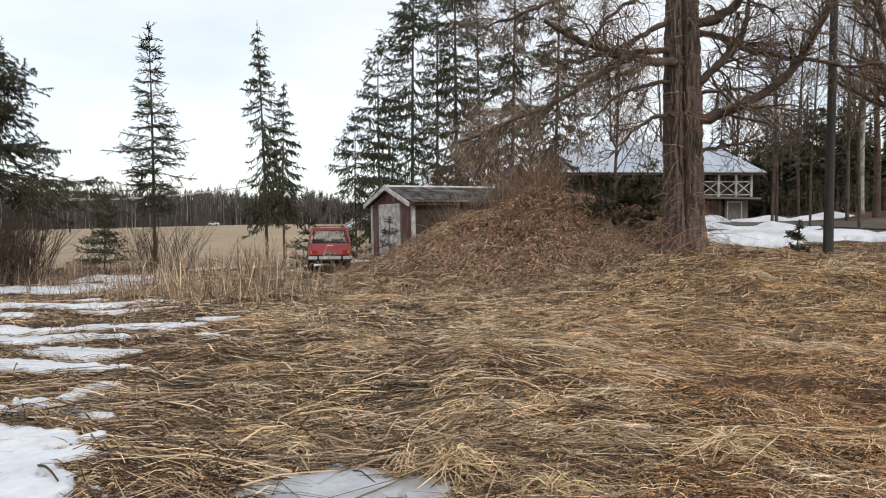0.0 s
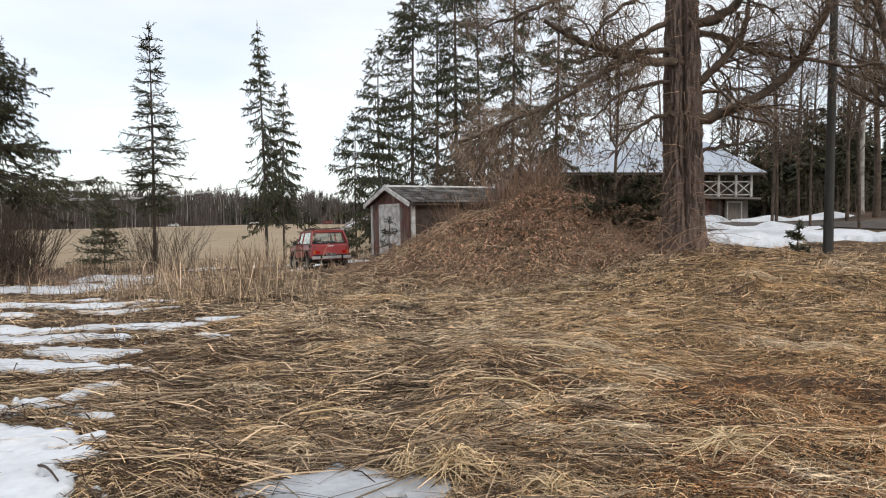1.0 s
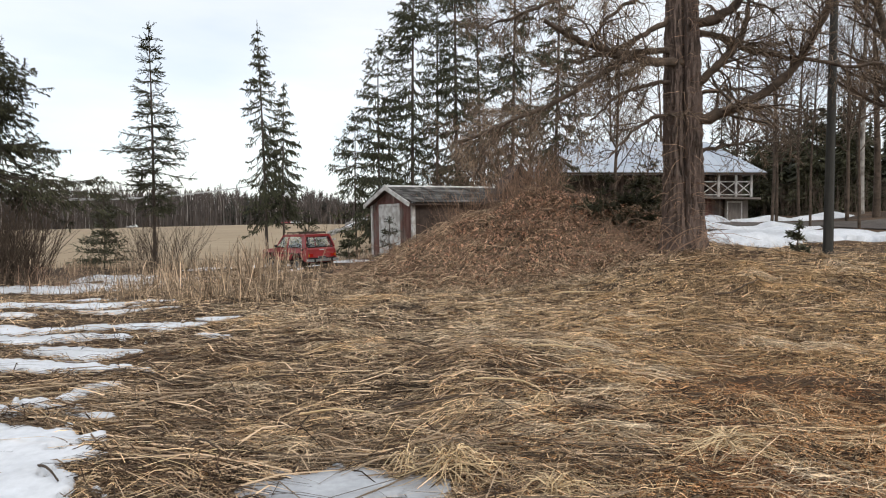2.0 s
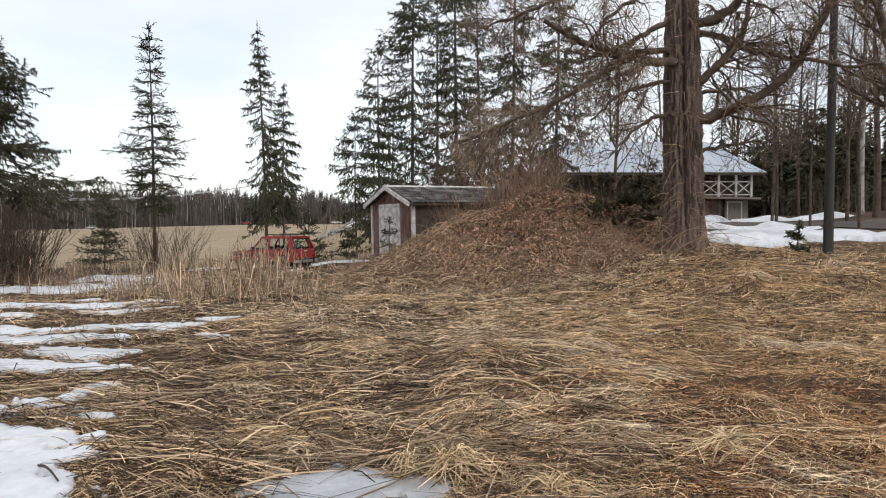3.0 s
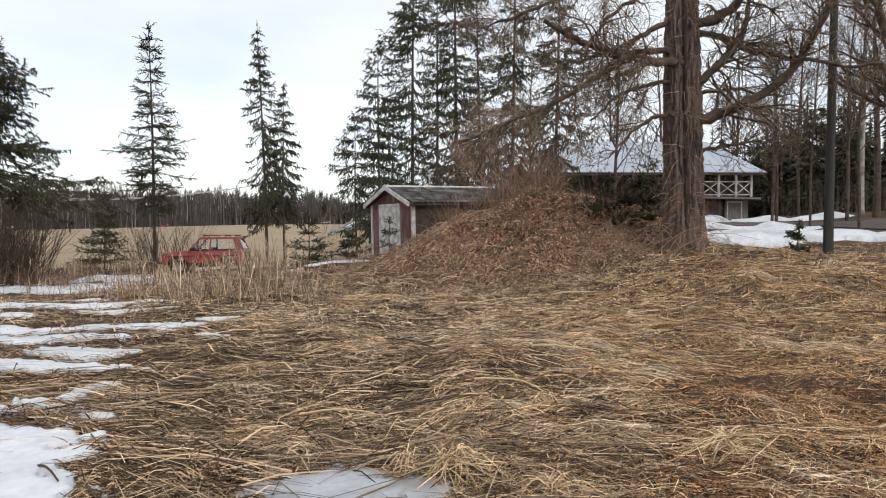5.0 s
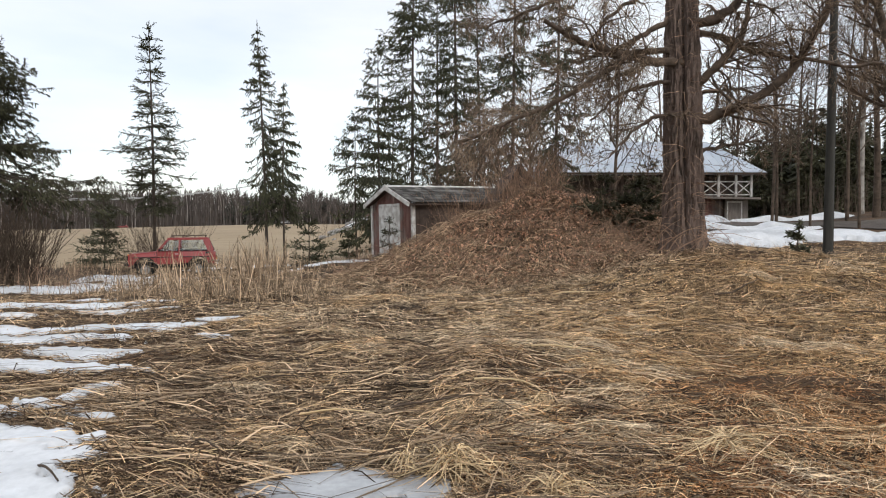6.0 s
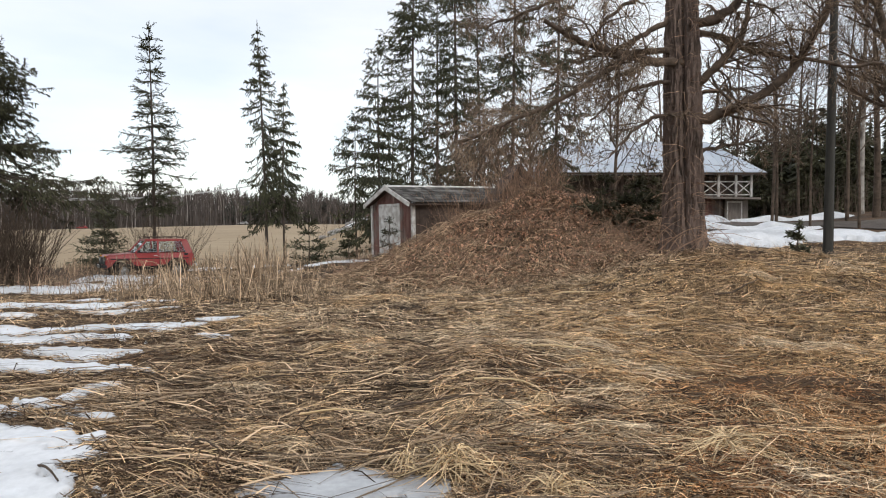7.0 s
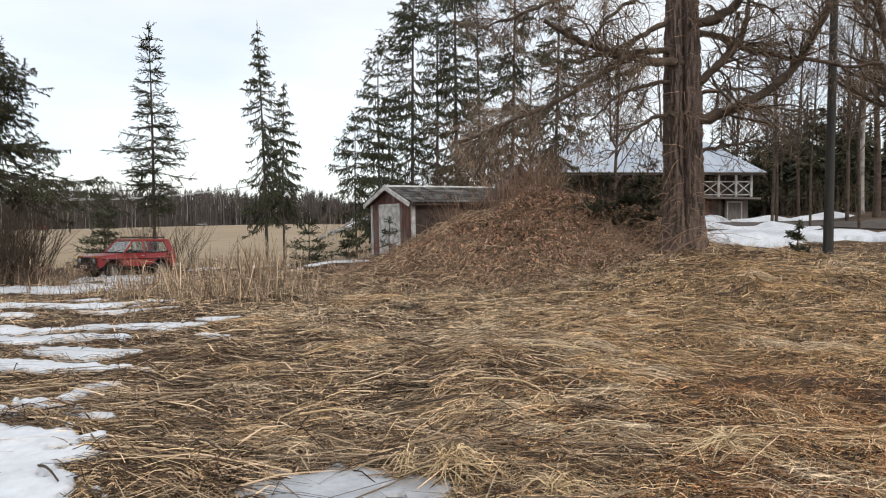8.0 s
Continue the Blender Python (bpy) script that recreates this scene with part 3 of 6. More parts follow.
def build_shed():
    """Old red garden shed: local x runs along its length, y across the gable front (0 right corner, W left corner)."""
    W, L, H, RISE = 3.6, 7.5, 2.12, 0.66
    base = (-1.16, 27.0, 0.58)
    shed = thing("shed", place(base, 0.85, 0.53) @ pose(0, 0, 0, 0, -1.2, 0), "old shed with faded red boards and white trim", "shed")
    # wall boards with gaps for the door
    d0, d1, dh = 1.16, 2.78, 2.0
    bw = 0.15
    front = part("front_wall", Geo().box((0.07, d0 / 2, H / 2), (0.04, d0 - 0.1, H)).box((0.07, (W + d1) / 2, H / 2), (0.04, W - d1 - 0.1, H)).box((0.07, W / 2, dh + 0.2), (0.04, d1 - d0, 0.3)), M_DARK_WOOD, shed, "vertical boards of faded red and grey paint")
    for i in range(int(W / bw)):
        y = (i + 0.5) * bw
        top = H + RISE * (1 - abs(y - W / 2) / (W / 2)) - 0.02
        z0 = dh + 0.1 if d0 - 0.05 < y < d1 + 0.05 else -0.1
        part("board", Geo().box((0.012 * (i % 2), y, (z0 + top) / 2), (0.025, bw - 0.008, top - z0)), M_RED_WOOD, front)
    # Side boards darker than the red front: the walls' shade is in the colour.
    for y in (0.0, W):
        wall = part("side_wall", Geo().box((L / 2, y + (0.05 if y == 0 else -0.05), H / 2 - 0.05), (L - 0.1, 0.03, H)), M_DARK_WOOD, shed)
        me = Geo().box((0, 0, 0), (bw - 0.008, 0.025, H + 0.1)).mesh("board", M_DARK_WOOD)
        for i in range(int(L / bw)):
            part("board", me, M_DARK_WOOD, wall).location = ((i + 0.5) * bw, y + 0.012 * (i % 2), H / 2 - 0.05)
    part("back_wall", Geo().box((L, W / 2, H / 2), (0.03, W, H)), M_DARK_WOOD, shed)
    part("foundation", Geo().box((L / 2, W / 2, -0.35), (L - 0.1, W - 0.1, 0.62)), M_STONE, shed)
    for y in (0.0, W):
        part("corner_post", Geo().box((-0.03, y, H / 2 - 0.1), (0.05, 0.15, H + 0.2)).box((0.035, y + (-0.03 if y == 0 else 0.03), H / 2 - 0.1), (0.10, 0.04, H + 0.2)), M_WHITE_WOOD, shed, "peeling white corner board")
    # double door
    for k in (0, 1):
        w = (d1 - d0) / 2
        y = d0 + w * (k + 0.5)
        leaf = Geo().box((-0.015, y, dh / 2), (0.04, w - 0.02, dh - 0.02))
        for j in range(3):
            leaf.box((-0.045, y, 0.25 + j * 0.76), (0.03, w - 0.06, 0.12))
        door = part("door_leaf", leaf, M_WHITE_WOOD, shed, "peeling white plank door leaf")
        part("handle", Geo().box((-0.06, d0 + w + (0.08 if k else -0.08), 1.0), (0.03, 0.03, 0.14)), M_BLACK, door)
    fr = Geo()
    for y in (d0 - 0.06, d1 + 0.06):
        fr.box((-0.03, y, dh / 2 + 0.02), (0.05, 0.11, dh + 0.12))
    fr.box((-0.03, (d0 + d1) / 2, dh + 0.05), (0.052, d1 - d0 + 0.2, 0.11))
    part("door_frame", fr, M_WHITE_WOOD, shed)
    # roof
    ov, hw = 0.28, W / 2
    sl = math.atan2(RISE, hw)
    for sgn in (-1, 1):
        ey = hw + sgn * (hw + 0.25)
        ez = H + RISE - (hw + 0.25) * math.tan(sl)
        pts = [(-ov, hw, H + RISE), (-ov, ey, ez), (L + ov, ey, ez), (L + ov, hw, H + RISE)]
        part("roof_deck", Geo().slab(pts if sgn > 0 else pts[::-1], 0.04), M_DARK_WOOD, shed)
        part("bargeboard", Geo().beam((-ov - 0.03, hw, H + RISE + 0.0), (-ov - 0.03, ey, ez + 0.0), 0.04, 0.17), M_WHITE_WOOD, shed)
    part("ridge_cap", Geo().slab([(-ov - 0.02, hw - 0.14, H + RISE + 0.03), (L + ov, hw - 0.14, H + RISE + 0.03), (L + ov, hw, H + RISE + 0.09), (-ov - 0.02, hw, H + RISE + 0.09)], 0.015).slab(
        [(-ov - 0.02, hw, H + RISE + 0.09), (L + ov, hw, H + RISE + 0.09), (L + ov, hw + 0.14, H + RISE + 0.03), (-ov - 0.02, hw + 0.14, H + RISE + 0.03)], 0.015), M_WHITE_WOOD, shed, "pale ridge capping")
    # shingles on the slope that faces the yard
    me = Geo().box((0, 0, 0), (0.29, 0.44, 0.022)).mesh("shingle", M_SHINGLE)
    rng = np.random.default_rng(5)
    rows, cols = 6, 27
    for i in range(rows):
        for j in range(cols):
            dist = 0.14 + i * (hw + 0.22 - 0.1) / math.cos(sl) / rows
            xx = -ov + 0.15 + (j + 0.5 * (i % 2)) * 0.297
            if xx > L + ov - 0.1:
                continue
            ob = part("shingle", me, M_SHINGLE, shed)
            ob.matrix_basis = pose(xx, hw - (dist + 0.1) * math.cos(sl), H + RISE - (dist + 0.1) * math.sin(sl) + 0.075 + rng.normal(0, 0.004), math.degrees(sl) - 3.0, 0, rng.normal(0, 1.2))


def build_cellar_hut():
    """Small dark gabled hood at the back of the mound, over the cellar's entrance."""
    x, y = 2.9, 25.4
    hut = thing("cellar_hut", pose(x, y, 2.35, 0, 0, 8), "small dark weathered wooden gable behind the mound", "hut")
    w, l, h, e = 0.95, 2.2, 1.75, 0.3
    for s in (-1, 1):
        pts = [(0, 0, h), (s * w, 0, e), (s * w, l, e), (0, l, h)]
        part("roof_slope", Geo().slab(pts if s < 0 else pts[::-1], 0.06), M_DARK_WOOD, hut)
    gable = part("gable", Geo().box((0, 0.2, 0.0), (w * 1.2, 0.03, 1.2)), M_DARK_WOOD, hut)
    for i in range(12):
        xx = -w * 0.9 + (i + 0.5) * w * 1.8 / 12
        top = h - (h - e) * abs(xx) / w - 0.06
        part("board", Geo().box((xx, 0.12, (top - 0.5) / 2), (w * 1.8 / 12 - 0.008, 0.03, top + 0.5)), M_DARK_WOOD, gable)


def build_granary():
    """Two-storey granary with a balcony and a pale tin hip roof; local x along the front."""
    x0, x1, yf, dep = 7.4, 21.4, 47.5, 6.5
    zb, zf, ze, zr = 1.5, 3.75, 5.45, 8.0
    house = thing("granary", pose(x0, yf, 0), "two-storey dark wooden granary with pale tin roof", "building")
    L = x1 - x0
    g = Geo()
    for i in range(60):
        xx = (i + 0.5) * L / 60
        g.box((xx, 1.5 + 0.01 * (i % 2), (zb + ze) / 2), (L / 60 - 0.01, 0.05, ze - zb))
    part("front_wall", g, M_DARK_WOOD, house)
    part("side_wall", Geo().box((0, dep / 2 + 0.8, (zb + ze) / 2), (0.08, dep - 1.4, ze - zb)), M_DARK_WOOD, house)
    part("side_wall", Geo().box((L, dep / 2 + 0.8, (zb + ze) / 2), (0.08, dep - 1.4, ze - zb)), M_GREY_WOOD, house)
    part("back_wall", Geo().box((L / 2, dep, (zb + ze) / 2), (L, 0.08, ze - zb)), M_DARK_WOOD, house)
    # lower storey under the balcony: red boards and a grey door with white frame
    for x0_, n_, yy, m_, lab in ((L - 4.6, 24, 0.9, M_RED_WOOD, "dull red boards"), (L - 1.6, 13, 0.5, M_GREY_WOOD, "grey boards")):
        wall = part("lower_wall", Geo().box((x0_ + n_ * 0.0625, yy + 0.05, (zb + zf) / 2), (n_ * 0.125, 0.04, zf - zb)), M_DARK_WOOD, house, lab)
        me = Geo().box((0, 0, 0), (0.117, 0.04, zf - zb)).mesh("board", m_)
        for i in range(n_):
            part("board", me, m_, wall).location = (x0_ + (i + 0.5) * 0.125, yy + 0.008 * (i % 2), (zb + zf) / 2)
    door = part("door", Geo().box((L - 0.95, 0.44, 2.45), (0.85, 0.05, 1.9)), M_GREY_WOOD, house, "grey plank door")
    part("frame", Geo().box((L - 1.45, 0.42, 2.5), (0.07, 0.06, 2.05)).box((L - 0.45, 0.42, 2.5), (0.06, 0.06, 2.05)).box((L - 0.95, 0.418, 3.50), (1.06, 0.06, 0.11)), M_WHITE_WOOD, door, "white door frame")
    # balcony
    part("balcony_floor", Geo().slab([(L - 5.2, -0.35, zf), (L + 0.45, -0.55, zf - 0.12), (L + 0.45, 1.5, zf - 0.05), (L - 5.2, 1.5, zf)], 0.14), M_GREY_WOOD, house)
    xs = [L - 5.0, L - 3.55, L - 2.35, L - 1.15, L - 0.1]
    for x in xs:
        part("post", Geo().box((x, -0.25, (zf + ze) / 2 + 0.05), (0.13, 0.13, ze - zf)), M_WHITE_WOOD, house)
    for a, b in zip(xs[:-1], xs[1:]):
        z0, z1 = zf + 0.22, zf + 1.12
        part("railing", Geo().beam((a, -0.25, z0), (b, -0.25, z0), 0.06, 0.07).beam((a, -0.25, z1), (b, -0.25, z1), 0.06, 0.08)
             .beam((a, -0.24, z0), (b, -0.24, z1), 0.04, 0.06).beam((a, -0.29, z1), (b, -0.29, z0), 0.04, 0.06), M_WHITE_WOOD, house, "white railing with crossed braces")
    part("support_post", Geo().box((L - 3.6, -0.2, (zb + zf) / 2), (0.14, 0.14, zf - zb)), M_WHITE_WOOD, house)
    # hip roof with standing seams
    ex0, ex1, ey0, ey1 = -0.6, L + 0.7, -0.75, dep + 0.6
    rx0, rx1, ry = 0.6, L - 1.9, dep / 2
    roof = part("roof", Geo().slab([(ex0, ey0, ze), (ex1, ey0, ze), (rx1, ry, zr), (rx0, ry, zr)], 0.05).slab([(ex1, ey0, ze), (ex1, ey1, ze), (rx1, ry, zr), (rx1, ry - 0.01, zr)], 0.05)
                .slab([(ex1, ey1, ze), (ex0, ey1, ze), (rx0, ry, zr), (rx1, ry, zr)], 0.05), M_TIN, house, "pale bluish tin roof")
    g = Geo()
    for i in range(1, 27):
        f = i / 27
        a = np.array([ex0 + (ex1 - ex0) * f, ey0, ze + 0.06])
        tx = a[0]
        if tx > rx1:
            k = (ex1 - tx) / (ex1 - rx1)
        else:
            k = 1.0
        g.beam(a, (tx, ey0 + (ry - ey0) * k, ze + 0.06 + (zr - ze) * k), 0.03, 0.03)
    part("seams", g, M_TIN, roof)
    part("fascia", Geo().box(((ex0 + ex1) / 2, ey0 + 0.01, ze - 0.06), (ex1 - ex0, 0.04, 0.14)), M_DARK_WOOD, house)


# ---- the car ----
def wheel_arch(cx, r, z0, n=9):
    a = np.linspace(np.pi, 0, n)
    return [(cx + r * math.cos(t), 0.36 + r * math.sin(t)) for t in a]


def build_car():
    """Small boxy red off-road car; local x forward, y left."""
    car = thing("off_road_car", pose(0, 0, 0), "faded red boxy off-road car with roof rack", "car")
    z0 = 0.40
    prof = [(-1.80, z0)] + [p for p in wheel_arch(-1.10, 0.43, z0) if p[1] >= z0] + [p for p in wheel_arch(1.10, 0.43, z0) if p[1] >= z0]
    prof += [(1.76, z0), (1.78, 0.62), (1.76, 0.90), (1.70, 0.96), (0.70, 1.03), (0.55, 1.06), (-1.74, 1.06), (-1.82, 0.98), (-1.84, 0.62)]
    bm = bmesh.new()
    vs = [bm.verts.new((x, -0.83, z)) for x, z in prof]
    f = bm.faces.new(vs)
    ret = bmesh.ops.extrude_face_region(bm, geom=[f])
    bmesh.ops.translate(bm, vec=(0, 1.66, 0), verts=[v for v in ret["geom"] if isinstance(v, bmesh.types.BMVert)])
    for v in bm.verts:
        if v.co.z > 0.93:
            v.co.y *= 0.94
        if v.co.z < 0.5:
            v.co.y *= 0.97
    bmesh.ops.recalc_face_normals(bm, faces=bm.faces)
    edges = [e for e in bm.edges if abs(e.verts[0].co.y - e.verts[1].co.y) < 0.1]
    bmesh.ops.bevel(bm, geom=edges, offset=0.035, segments=2, affect="EDGES", clamp_overlap=True)
    body = part("body", bm, M_CAR, car, "faded red paintwork")
    # cabin: pillars and roof with open window holes
    def P(x, s, z):
        k = (z - 1.04) / 0.56
        return (x, s * (0.775 - 0.125 * k), z)
    g = Geo()
    for s in (-1, 1):
        for a, b, w in (((0.62, 1.04), (0.16, 1.57), 0.06), ((-0.30, 1.04), (-0.32, 1.57), 0.07), ((-1.64, 1.02), (-1.42, 1.57), 0.26)):
            g.beam(P(a[0], s, a[1]), P(b[0], s, b[1]), w, 0.05, (0, 1, 0))
        g.beam(P(0.18, s, 1.575), P(-1.52, s, 1.575), 0.06, 0.06)
    g.beam((0.16, -0.62, 1.575), (0.16, 0.62, 1.575), 0.06, 0.06)
    g.beam((-1.50, -0.62, 1.56), (-1.50, 0.62, 1.56), 0.06, 0.12)
    part("cabin_frame", g, M_CAR, car)
    bm = bmesh.new()
    bmesh.ops.create_cube(bm, size=1)
    bmesh.ops.scale(bm, vec=(1.74, 1.27, 0.07), verts=bm.verts)
    bmesh.ops.translate(bm, vec=(-0.67, 0, 1.605), verts=bm.verts)
    bmesh.ops.bevel(bm, geom=bm.edges[:], offset=0.03, segments=3, affect="EDGES")
    part("roof", bm, M_CAR, car, smooth=False)
    def pane(name, pts, t=0.006):
        ob = part(name, Geo().slab(pts, t), M_GLASS, car)
        ob.visible_shadow = False
        return ob
    pane("windscreen", [(0.60, -0.68, 1.06), (0.60, 0.68, 1.06), (0.17, 0.59, 1.55), (0.17, -0.59, 1.55)])
    pane("rear_window", [(-1.745, 0.62, 1.10), (-1.745, -0.62, 1.10), (-1.535, -0.55, 1.51), (-1.535, 0.55, 1.51)])
    part("rear_window_surround", Geo().beam((-1.75, -0.66, 1.075), (-1.75, 0.66, 1.075), 0.03, 0.03).beam((-1.53, -0.57, 1.52), (-1.53, 0.57, 1.52), 0.03, 0.03)
         .beam((-1.76, -0.64, 1.08), (-1.54, -0.56, 1.52), 0.03, 0.03).beam((-1.76, 0.64, 1.08), (-1.54, 0.56, 1.52), 0.03, 0.03), M_BLACK, car)
    for s in (-1, 1):
        pane("front_side_window", [P(0.56, s, 1.08), P(-0.27, s, 1.08), P(-0.29, s, 1.54), P(0.18, s, 1.54)])
        pane("rear_side_window", [P(-0.34, s, 1.08), P(-1.52, s, 1.08), P(-1.32, s, 1.54), P(-0.36, s, 1.54)])
        part("quarterlight_bar", Geo().beam(P(0.26, s, 1.07), P(0.20, s, 1.50), 0.025, 0.03, (0, 1, 0)), M_BLACK, car)
        part("window_rubber", Geo().beam(P(0.58, s, 1.07), P(-1.55, s, 1.07), 0.03, 0.025), M_BLACK, car)
        part("fuel_flap" if s < 0 else "air_vent", Geo().box((-1.48, s * 0.80, 0.97), (0.16, 0.012, 0.09)), M_CAR if s < 0 else M_BLACK, car)
        door = part("door", Geo().box((0.14, s * 0.832, 0.76), (0.92, 0.012, 0.54)), M_CAR, car)
        part("handle", Geo().box((-0.2, s * 0.85, 0.93), (0.14, 0.03, 0.025)), M_CHROME, door)
        part("gap", Geo().box((-0.34, s * 0.833, 0.74), (0.014, 0.008, 0.60)).box((0.62, s * 0.833, 0.74), (0.014, 0.008, 0.60)), M_BLACK, door)
        part("side_moulding", Geo().box((0.0, s * 0.836, 0.80), (3.2, 0.016, 0.035)), M_BLACK, car)
        mirror = part("mirror", Geo().box((0.50, s * 0.89, 1.12), (0.07, 0.16, 0.11)).box((0.50, s * 0.80, 1.10), (0.03, 0.10, 0.03)), M_BLACK, car)
        for ax in (1.10, -1.10):
            a = np.linspace(0.0, np.pi, 13)
            arc = np.stack([ax + 0.44 * np.cos(a), np.full(13, s * 0.825), 0.36 + 0.44 * np.sin(a)], -1)[None]
            part("arch_trim", Geo().tubes(arc, np.full((1, 13), 0.025), 5), M_BLACK, car)
        lamp = part("tail_lamp", Geo().box((-1.838, s * 0.60, 0.72), (0.05, 0.24, 0.13)), M_TAIL, car, "red tail lamp")
        part("indicator", Geo().box((-1.842, s * 0.70, 0.72), (0.055, 0.05, 0.11)), M_AMBER, lamp)
        head = part("headlamp", Geo().lathe([(0.0, 0.04), (0.07, 0.03), (0.095, 0.0), (0.10, -0.03)], 20, "x", (1.785, s * 0.56, 0.74)), M_LENS, car, "round clear headlamp", True)
        part("bezel", Geo().lathe([(0.10, 0.025), (0.118, 0.02), (0.118, -0.02)], 20, "x", (1.785, s * 0.56, 0.74)), M_CHROME, head)
        part("front_indicator", Geo().box((1.76, s * 0.62, 0.915), (0.06, 0.20, 0.07)), M_AMBER, car)
        part("seat", Geo().box((-0.05, s * 0.34, 0.88), (0.5, 0.48, 0.16)).box((-0.28, s * 0.34, 1.02), (0.14, 0.46, 0.32)), M_SEAT, car)
    part("rear_bench", Geo().box((-1.0, 0, 0.92), (0.45, 1.2, 0.2)).box((-1.25, 0, 1.0), (0.14, 1.2, 0.2)), M_SEAT, car)
    part("dashboard", Geo().box((0.5, 0, 1.03), (0.3, 1.3, 0.12)), M_BLACK, car)
    part("underbody", Geo().box((0, 0, 0.42), (3.3, 1.0, 0.22)), M_BLACK, car)
    part("axle", Geo().beam((-1.10, -0.6, 0.28), (-1.10, 0.6, 0.28), 0.10, 0.10), M_BLACK, car)
    g = Geo().box((1.79, 0, 0.72), (0.03, 1.46, 0.32))
    grille = part("grille", g, M_BLACK, car, "black slatted grille")
    for k in range(6):
        part("slat", Geo().box((1.812, 0, 0.65 + 0.035 * k), (0.02, 0.82, 0.012)), M_BLACK, grille)
    # Added black strip for the shaded recess between tailgate and bumper.
    part("recess_shade_strip", Geo().box((-1.835, 0, 0.53), (0.03, 1.50, 0.16)), M_BLACK, car)
    for nm, x in (("front_bumper", 1.90), ("rear_bumper", -1.92)):
        sg = 1 if x > 0 else -1
        bp = part(nm, Geo().box((x, 0, 0.50), (0.06, 1.66, 0.11)).box((x - sg * 0.08, 0.76, 0.50), (0.18, 0.07, 0.12)).box((x - sg * 0.08, -0.76, 0.50), (0.18, 0.07, 0.12)), M_CHROME if sg < 0 else M_BLACK, car, "dull aluminium bumper" if sg < 0 else "black front bumper")
        for s in (-1, 1):
            part("overrider", Geo().box((x + sg * 0.035, s * 0.45, 0.51), (0.05, 0.07, 0.17)), M_BLACK, bp)
    pl = part("number_plate", Geo().box((-1.858, 0, 0.63), (0.02, 0.42, 0.09)), M_RIM, car, "dull grey number plate with dark bars")
    part("bars", Geo().box((-1.871, -0.11, 0.63), (0.006, 0.16, 0.05)).box((-1.871, 0.11, 0.63), (0.006, 0.16, 0.06)), M_BLACK, pl)
    pl = part("number_plate", Geo().box((1.94, 0.0, 0.50), (0.02, 0.50, 0.11)), M_PLATE, car, "white number plate with dark bars")
    part("bars", Geo().box((1.953, -0.11, 0.50), (0.006, 0.16, 0.06)).box((1.953, 0.11, 0.50), (0.006, 0.16, 0.06)), M_BLACK, pl)
    part("tailgate_handle", Geo().box((-1.845, 0.0, 0.965), (0.014, 0.24, 0.035)), M_PLATE, car)
    part("tailgate_seam", Geo().box((-1.842, 0.68, 0.86), (0.01, 0.012, 0.36)).box((-1.842, -0.68, 0.86), (0.01, 0.012, 0.36)), M_BLACK, car)
    rack = part("roof_rack", Geo().beam((0.05, 0.52, 1.73), (-1.45, 0.52, 1.73), 0.03, 0.03).beam((0.05, -0.52, 1.73), (-1.45, -0.52, 1.73), 0.03, 0.03), M_DARK_WOOD, car, "dark roof rack")
    for x in (0.0, -0.45, -0.95, -1.40):
        part("crossbar", Geo().beam((x, -0.56, 1.70), (x, 0.56, 1.70), 0.04, 0.03).box((x, 0.54, 1.665), (0.03, 0.03, 0.08)).box((x, -0.54, 1.665), (0.03, 0.03, 0.08)), M_DARK_WOOD, rack)
    for s in (-1, 1):
        part("mud_flap", Geo().box((-1.52, s * 0.72, 0.30), (0.02, 0.22, 0.22)), M_BLACK, car)
        part("front_wing_seam", Geo().box((0.70, s * 0.806, 0.86), (0.012, 0.012, 0.26)), M_BLACK, car)
    part("wiper", Geo().beam((0.585, -0.1, 1.09), (0.50, 0.42, 1.19), 0.015, 0.015), M_BLACK, car)
    part("exhaust_pipe", Geo().beam((-1.6, 0.45, 0.33), (-1.93, 0.45, 0.31), 0.05, 0.05), M_RIM, car)
    wheels = []
    for x in (1.10, -1.10):
        for s in (-1, 1):
            hub = part("wheel", Geo().lathe([(0.0, s * 0.045), (0.06, s * 0.05), (0.08, s * 0.03), (0.17, s * 0.02), (0.195, s * 0.06), (0.205, s * 0.085)], 24, "y"), M_RIM, car, "grey steel wheel with black tyre", True)
            hub.location = (x, s * 0.735, 0.275)
            part("tyre", Geo().lathe([(0.20, -0.085), (0.29, -0.095), (0.335, -0.08), (0.345, -0.04), (0.345, 0.04), (0.335, 0.08), (0.29, 0.095), (0.20, 0.085)], 28, "y"), M_TYRE, hub, smooth=True)
            for k in range(5):
                a = 2 * math.pi * k / 5
                part("bolt", Geo().box((0.11 * math.cos(a), s * 0.03, 0.11 * math.sin(a)), (0.035, 0.02, 0.035)), M_BLACK, hub)
            wheels.append((hub, x, s))
    return car, wheels


